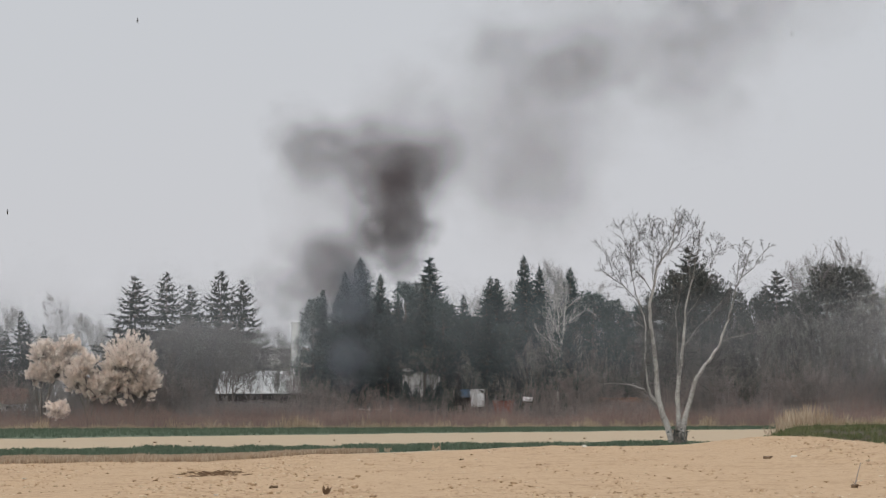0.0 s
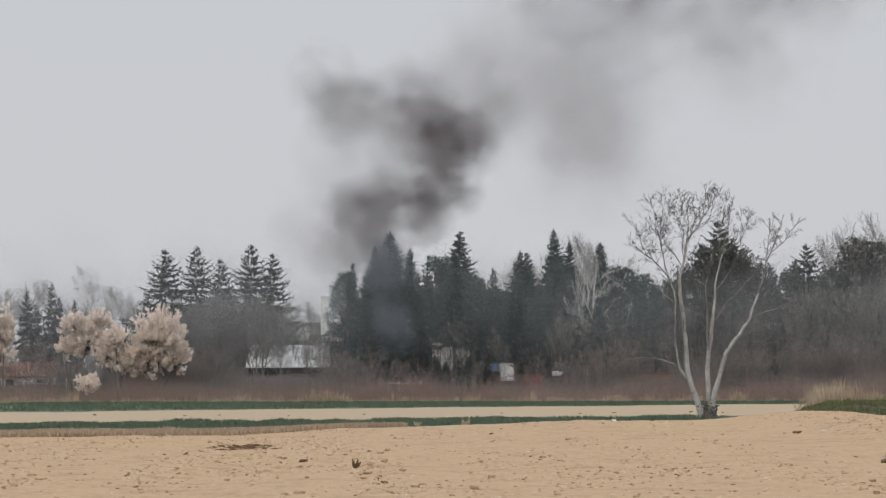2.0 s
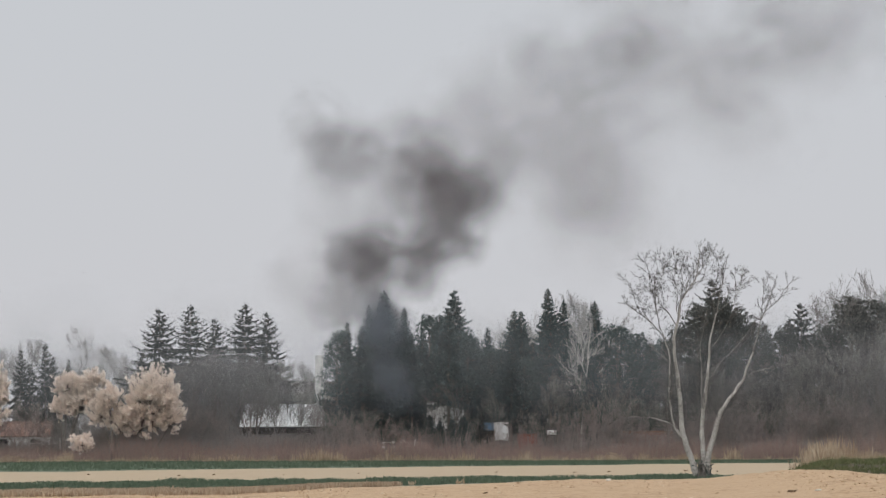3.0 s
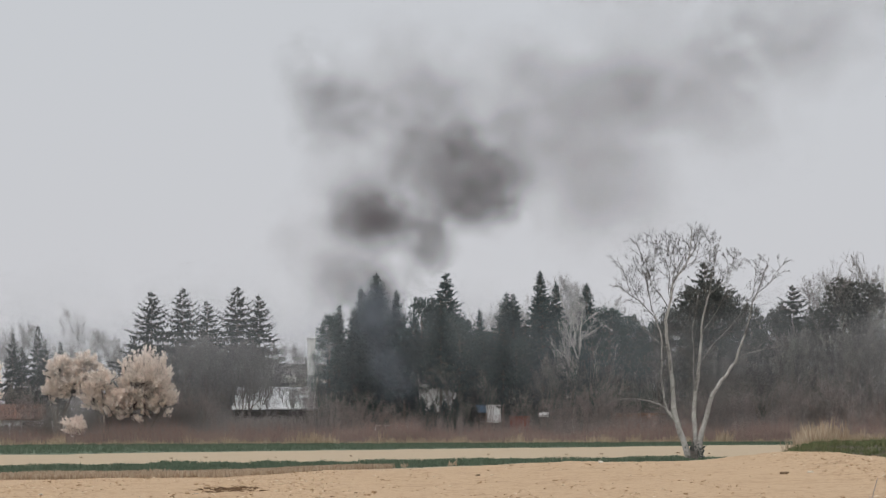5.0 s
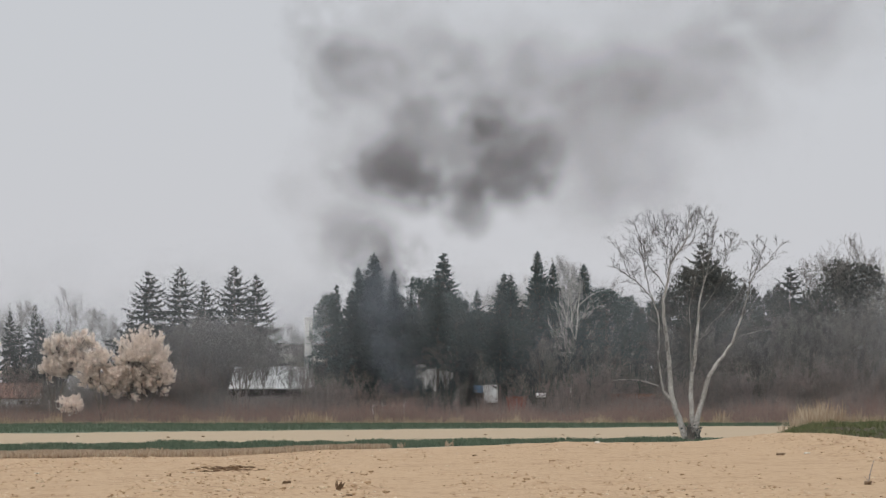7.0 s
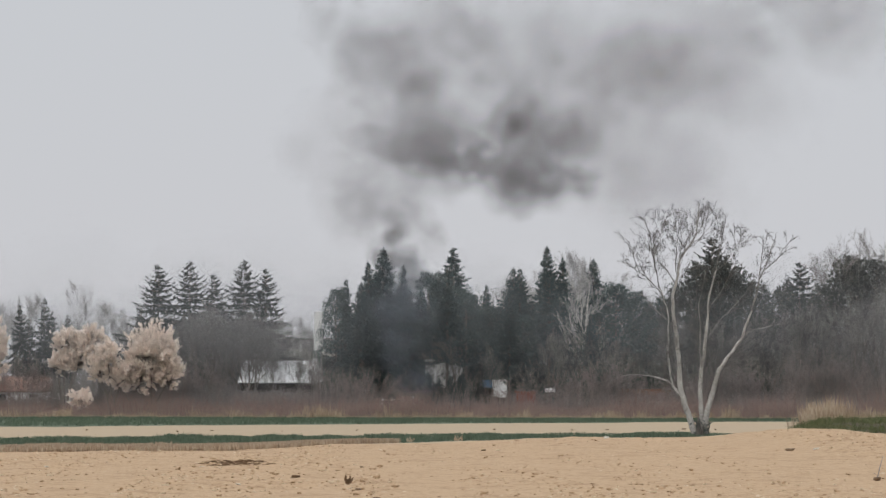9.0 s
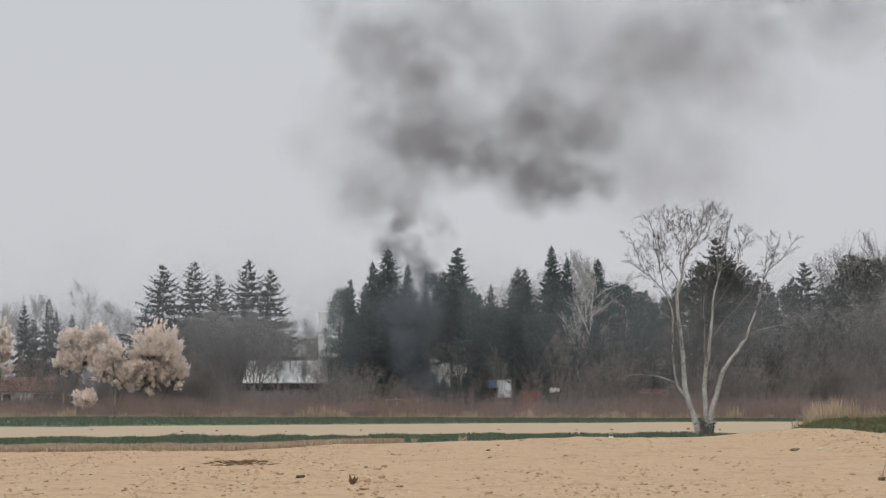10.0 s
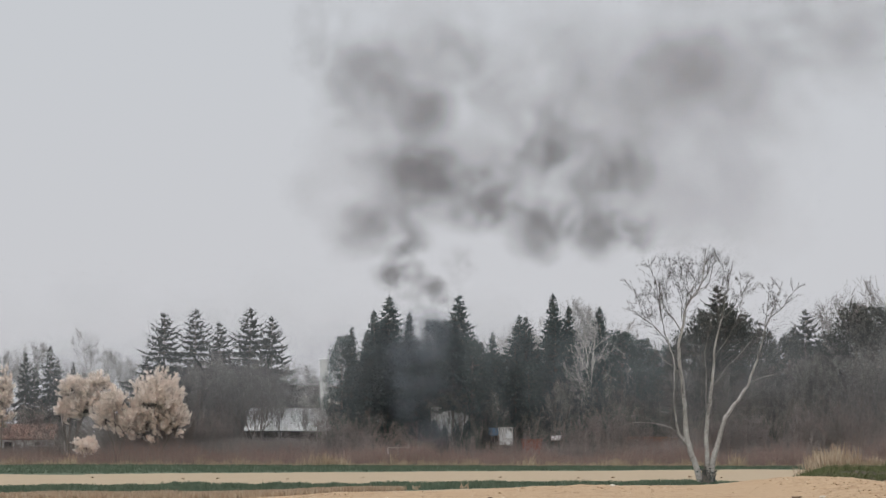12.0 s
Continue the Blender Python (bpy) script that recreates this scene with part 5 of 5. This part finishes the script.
# each billow: thickness, how many puffs, spread across and up, size, depth, then (seconds, x, z)
BILLOWS = [
    ("dense", 7, 2.0, 1.6, 4.5, 373, [(0, -0.9, 29.7), (3, 2.9, 30.3), (6, 9.3, 30.5), (9, 13.7, 31.5), (12, 19.2, 33.0)]),
    ("dense", 7, 2.2, 1.4, 4.3, 373, [(0, -3.3, 23.7), (3, -1.4, 25.6), (6, 5.7, 28.8), (9, 10.7, 28.3), (12, 16.0, 27.9)]),
    ("dense", 7, 2.2, 1.6, 4.6, 374, [(0, -4.6, 21.7), (3, -5.7, 24.0), (6, -1.3, 26.2), (9, 5.1, 29.4), (12, 6.7, 30.0)]),
    ("dense", 5, 2.2, 1.6, 4.5, 374, [(0, -9.3, 18.7), (3, -9.0, 23.2), (6, -5.6, 27.8), (9, -0.0, 30.2), (12, -0.1, 32.7)]),
    ("mid", 6, 1.8, 1.5, 4.2, 374, [(0, -12.0, 16.7), (3, -10.5, 21.3), (6, -9.0, 28.9), (9, -8.6, 31.7), (12, -7.8, 35.0)]),
    ("mid", 6, 2.2, 1.8, 4.7, 375, [(0, -7.0, 32.1), (3, -5.0, 35.6), (6, -2.6, 36.4), (9, -3.4, 39.6), (12, -3.5, 42.6)]),
    ("mid", 6, 2.8, 1.9, 5.8, 376, [(0, -6.7, 33.2), (3, -5.2, 37.2), (6, -1.6, 41.3), (9, -0.3, 44.1), (12, -2.2, 47.1)]),
    ("dense", 5, 2.2, 1.5, 4.3, 374, [(0, -4.3, 29.8), (3, -2.1, 34.1), (6, 3.1, 35.6), (9, 7.3, 35.8), (12, 10.7, 38.1)]),
    ("mid", 5, 2.6, 2.0, 5.6, 376, [(0, -11.7, 32.4), (3, -11.9, 35.7), (6, -11.7, 40.0), (9, -7.2, 41.7), (12, -9.6, 45.4)]),
    ("mid", 4, 2.6, 2.4, 5.6, 377, [(0, -14.8, 34.2), (3, -15.0, 39.2), (6, -14.4, 44.8), (9, -12.7, 47.2), (12, -14.4, 49.9)]),
    ("mid", 4, 2.8, 1.6, 5.6, 376, [(0, 1.4, 32.8), (3, 5.0, 35.6), (6, 7.2, 38.5), (9, 9.4, 41.1), (12, 11.4, 44.1)]),
    ("mid", 6, 2.6, 2.2, 5.2, 375, [(0, -5.3, 26.9), (3, -3.5, 29.8), (6, -3.3, 31.7), (9, -4.1, 35.2), (12, -5.5, 40.5)]),
    ("mid", 9, 2.8, 2.0, 5.2, 375, [(0, -3.6, 27.2), (3, -0.4, 31.5), (6, 3.1, 31.7), (9, 5.0, 32.8), (12, 5.0, 35.1)]),
    ("mid", 4, 1.8, 2.2, 4.4, 374, [(0, -10.3, 15.7), (3, -11.5, 18.3), (6, -10.0, 19.9), (9, -8.8, 25.3), (12, -8.5, 30.0)]),
    ("mid", 4, 2.0, 2.4, 4.7, 375, [(0, -15.4, 17.1), (3, -14.9, 19.7), (6, -13.1, 21.9), (9, -12.2, 27.4), (12, -11.9, 29.3)]),
    ("thin", 4, 2.6, 3.4, 6.9, 378, [(0, -16.6, 19.3), (3, -16.1, 24.6), (6, -14.2, 28.9), (9, -14.0, 35.7), (12, -13.7, 37.4)]),
    ("thin", 6, 3.6, 3.0, 7.8, 380, [(0, -10.5, 28.9), (3, -9.3, 32.3), (6, -6.4, 35.9), (9, -5.2, 38.7), (12, -5.9, 39.7)]),
    ("dense", 5, 1.1, 1.3, 2.5, 372, [(0, -7.3, 13.0), (3, -7.5, 15.9), (6, -7.0, 18.1), (9, -6.4, 21.2), (12, -5.2, 25.5)]),
    ("dense", 5, 0.9, 1.1, 2.2, 371, [(0, -6.9, 11.6), (3, -7.1, 14.8), (6, -6.3, 15.7), (9, -6.1, 18.8), (12, -6.2, 22.6)]),
    ("dense", 5, 1.3, 0.7, 2.0, 371, [(0, -6.0, 8.9), (3, -6.4, 11.5), (6, -5.0, 13.0), (9, -4.0, 15.8), (12, -2.4, 20.9)]),
    ("mid", 4, 1.6, 1.4, 3.9, 374, [(0, -6.7, 14.0), (3, -7.8, 17.0), (6, -8.0, 20.2), (9, -4.4, 23.3), (12, -6.8, 28.6)]),
    ("mid", 4, 1.6, 1.2, 3.9, 374, [(0, -7.7, 10.3), (3, -7.8, 13.6), (6, -6.3, 17.2), (9, -5.4, 17.9), (12, -3.4, 20.2)]),
    ("mid", 4, 3.2, 1.8, 6.4, 386, [(0, 11.9, 45.7), (3, 15.2, 48.4), (6, 16.1, 42.6), (9, 18.3, 44.9), (12, 21.8, 48.7)]),
    ("mid", 4, 3.4, 1.8, 6.6, 386, [(0, 18.5, 44.6), (3, 21.5, 50.1), (6, 22.7, 40.5), (9, 24.2, 42.8), (12, 28.4, 48.8)]),
    ("thin", 7, 4.6, 3.0, 8.8, 386, [(0, 23.4, 48.1), (3, 27.4, 52.2), (6, 27.6, 45.4), (9, 28.8, 47.0), (12, 30.2, 53.0)]),
    ("mid", 4, 4.0, 2.4, 7.2, 388, [(0, 33.4, 51.1), (3, 40.9, 53.2), (6, 38.3, 49.8), (9, 41.5, 50.8), (12, 44.3, 55.4)]),
    ("thin", 6, 5.0, 3.4, 10.0, 388, [(0, 35.4, 43.4), (3, 37.3, 44.7), (6, 36.8, 42.0), (9, 37.3, 43.8), (12, 38.0, 46.9)]),
    ("thin", 7, 4.0, 4.2, 9.1, 386, [(0, 15.0, 39.0), (3, 18.3, 39.0), (6, 19.2, 34.9), (9, 21.8, 38.0), (12, 25.3, 41.8)]),
    ("thin", 6, 4.0, 4.2, 9.1, 386, [(0, 17.8, 34.2), (3, 19.7, 35.5), (6, 20.6, 32.8), (9, 23.2, 33.1), (12, 27.3, 36.2)]),
    ("thin", 6, 4.4, 4.0, 9.7, 384, [(0, 12.1, 27.8), (3, 16.1, 29.8), (6, 20.4, 29.2), (9, 23.8, 28.1), (12, 28.9, 31.2)]),
    ("thin", 5, 4.4, 3.4, 9.1, 382, [(0, 6.6, 31.1), (3, 8.5, 38.6), (6, 10.8, 38.1), (9, 13.3, 38.9), (12, 14.7, 43.4)]),
    ("thin", 4, 5.0, 3.0, 10.3, 388, [(0, 40.3, 49.7), (3, 46.5, 51.0), (6, 45.9, 47.6), (9, 49.2, 48.7), (12, 49.9, 51.9)]),
    ("thin", 4, 6.0, 3.4, 11.7, 388, [(0, 17.3, 56.8), (3, 21.3, 59.5), (6, 22.2, 56.9), (9, 24.7, 56.4), (12, 27.5, 59.6)]),
    ("thin", 4, 6.0, 3.4, 11.7, 388, [(0, 46.7, 56.0), (3, 52.1, 58.1), (6, 51.6, 55.3), (9, 54.1, 55.8), (12, 55.5, 57.5)]),
    ("thin", 4, 4.0, 3.6, 8.3, 384, [(0, -2.3, 38.9), (3, 2.3, 43.0), (6, -8.5, 48.0), (9, -2.5, 50.2), (12, -6.0, 54.0)]),
    ("low", 8, 1.0, 3.4, 2.6, 337, [(0, -8.1, 11.9), (3, -6.5, 13.0), (6, -5.7, 12.0), (9, -4.8, 10.8), (12, -3.6, 11.1)]),
    ("low", 8, 1.4, 1.8, 2.6, 336, [(0, -8.7, 7.1), (3, -6.4, 9.4), (6, -5.7, 8.3), (9, -5.1, 7.8), (12, -4.5, 8.1)]),
    ("low", 8, 0.8, 2.0, 2.2, 338, [(0, -7.8, 15.6), (3, -8.0, 15.5), (6, -7.5, 14.5), (9, -4.5, 14.5), (12, -2.4, 13.6)]),
    # veil: even row of haze puffs added before the wood to grey its darks
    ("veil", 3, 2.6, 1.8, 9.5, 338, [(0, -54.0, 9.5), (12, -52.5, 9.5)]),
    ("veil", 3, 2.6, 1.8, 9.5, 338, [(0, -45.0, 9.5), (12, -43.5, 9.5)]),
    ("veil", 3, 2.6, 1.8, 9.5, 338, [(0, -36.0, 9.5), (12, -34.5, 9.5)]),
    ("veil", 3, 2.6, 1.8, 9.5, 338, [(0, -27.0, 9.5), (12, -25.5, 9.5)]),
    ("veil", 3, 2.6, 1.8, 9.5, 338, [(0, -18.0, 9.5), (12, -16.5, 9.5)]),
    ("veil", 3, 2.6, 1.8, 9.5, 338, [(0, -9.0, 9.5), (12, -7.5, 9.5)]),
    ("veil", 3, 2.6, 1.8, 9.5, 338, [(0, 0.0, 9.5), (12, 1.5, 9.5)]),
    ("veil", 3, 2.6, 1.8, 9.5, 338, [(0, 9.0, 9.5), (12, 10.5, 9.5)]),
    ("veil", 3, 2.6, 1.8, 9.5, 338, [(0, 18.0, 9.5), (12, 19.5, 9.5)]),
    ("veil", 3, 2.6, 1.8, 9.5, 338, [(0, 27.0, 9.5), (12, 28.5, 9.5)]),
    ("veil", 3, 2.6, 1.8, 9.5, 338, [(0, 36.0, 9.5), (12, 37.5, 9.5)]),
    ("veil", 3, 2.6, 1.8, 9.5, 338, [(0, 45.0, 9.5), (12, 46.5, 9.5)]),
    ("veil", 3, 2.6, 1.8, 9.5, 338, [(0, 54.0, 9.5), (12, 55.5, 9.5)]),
]
moving = []


def build_smoke():
    rng = np.random.default_rng(101)
    for key, count, sx, sz, size, y, path in BILLOWS:
        for k in range(count):
            ox, oz = rng.normal() * sx, rng.normal() * sz
            oy = rng.uniform(-2.5, 2.5)
            ob = part("smoke_puff", PUFFS[key][k % 2], None, plume)
            s = size * rng.uniform(0.7, 1.35)
            ob.scale = (s * rng.uniform(0.9, 1.35), s * 0.8, s * rng.uniform(0.75, 1.1))
            a0, spin = rng.uniform(-40, 40), rng.uniform(-4, 4)
            # wider apart as the billow ages
            rows = [(t, pose(x + ox * (0.65 + 0.05 * t), y + oy, z + oz * (0.65 + 0.05 * t), 0, a0 + spin * t, 0)) for t, x, z in path]
            moving.append((ob, rows))


build_smoke()


# ---- flying insects ----
def insect(span):
    b = thing("flying_insect", pose(0, 0, 0), "tiny dark insect flying over the field", "insect", "insects in flight")
    bm = bmesh.new()
    bmesh.ops.create_uvsphere(bm, u_segments=10, v_segments=8, radius=1, matrix=Matrix.Diagonal((span * 0.26, span * 0.09, span * 0.08, 1)))
    part("body", bm, CHITIN, b)
    for s in (-1, 1):
        v = np.array([(0.10, 0, 0), (-0.10, 0, 0), (-0.04, s * 0.30, 0.10), (-0.14, s * 0.5, 0.16), (0.02, s * 0.28, 0.105)]) * span
        v2 = np.concatenate((v, v + [0, 0, 0.012]))
        f = [(0, 4, 2), (0, 2, 1), (4, 3, 2), (5, 7, 9), (5, 6, 7), (9, 7, 8), (0, 5, 9), (0, 9, 4), (4, 9, 8), (4, 8, 3), (1, 2, 7), (1, 7, 6), (2, 3, 8), (2, 8, 7)]
        part("wing", mesh("wing", v2, f, [CHITIN]), CHITIN, b)
    v = np.array([(-0.22, 0, 0), (-0.42, 0.07, 0), (-0.42, -0.07, 0), (-0.22, 0, 0.02)]) * span
    part("tail", mesh("tail", v, [(0, 1, 2), (3, 2, 1), (0, 3, 1), (0, 2, 3)], [CHITIN]), CHITIN, b)
    return b


moving.append((insect(0.006), [(0, pose(-1.064, 8, 2.106, 0, 0, 160)), (0.1, pose(-0.969, 8, 2.277, 0, 0, 160)), (0.2, pose(-0.941, 8, 2.435, 0, 0, 160)), (0.3, pose(-0.972, 8, 2.601, 0, 0, 160)), (0.6, pose(-1.038, 8, 3.051, 0, 0, 160)), (12, pose(-2.415, 8, 3.195, 0, 0, 160))]))
moving.append((insect(0.006), [(0, pose(-0.734, 8, 2.594, 0, 0, 20)), (0.3, pose(-0.522, 8, 2.908, 0, 0, 20)), (1, pose(0.166, 8, 3.338, 0, 0, 20)), (12, pose(1.027, 8, 3.482, 0, 0, 20))]))
moving.append((insect(0.005), [(0, pose(0.934, 8, 2.557, 0, 0, 20)), (0.3, pose(1.314, 8, 2.707, 0, 0, 20)), (1, pose(2.031, 8, 2.908, 0, 0, 20)), (12, pose(3.178, 8, 3.051, 0, 0, 20))]))
moving.append((insect(0.005), [(0, pose(-2.415, 8, 2.191, 0, 0, 20)), (2, pose(-1.555, 8, 2.449, 0, 0, 20)), (2.5, pose(-0.842, 8, 2.614, 0, 0, 20)), (2.8, pose(-0.522, 8, 2.793, 0, 0, 20)), (4, pose(0.310, 8, 3.338, 0, 0, 20)), (12, pose(1.744, 8, 3.482, 0, 0, 20))]))
moving.append((insect(0.006), [(0, pose(2.604, 8, 1.904, 0, 0, 160)), (2, pose(1.600, 8, 2.148, 0, 0, 160)), (2.5, pose(0.948, 8, 2.303, 0, 0, 160)), (3, pose(0.310, 8, 2.764, 0, 0, 160)), (4, pose(-0.264, 8, 3.338, 0, 0, 160)), (12, pose(-0.838, 8, 3.625, 0, 0, 160))]))
moving.append((insect(0.006), [(0, pose(2.891, 8, 2.191, 0, 0, 160)), (5, pose(1.457, 8, 2.248, 0, 0, 160)), (5.5, pose(0.859, 8, 2.347, 0, 0, 160)), (6, pose(0.166, 8, 2.707, 0, 0, 160)), (7, pose(-0.694, 8, 3.338, 0, 0, 160)), (12, pose(-1.124, 8, 3.482, 0, 0, 160))]))
moving.append((insect(0.005), [(0, pose(-2.845, 8, 1.904, 0, 0, 20)), (6, pose(-1.268, 8, 2.133, 0, 0, 20)), (6.5, pose(-0.608, 8, 2.263, 0, 0, 20)), (7, pose(0.023, 8, 2.678, 0, 0, 20)), (8, pose(1.027, 8, 3.338, 0, 0, 20)), (12, pose(2.031, 8, 3.482, 0, 0, 20))]))
moving.append((insect(0.005), [(0, pose(3.035, 8, 2.047, 0, 0, 160)), (9, pose(1.600, 8, 2.334, 0, 0, 160)), (9.5, pose(1.002, 8, 2.415, 0, 0, 160)), (10, pose(0.453, 8, 2.707, 0, 0, 160)), (11, pose(-0.407, 8, 3.338, 0, 0, 160)), (12, pose(-0.694, 8, 3.482, 0, 0, 160))]))


def motions():
    for ob, rows in moving:
        walk(ob, rows)


motions()
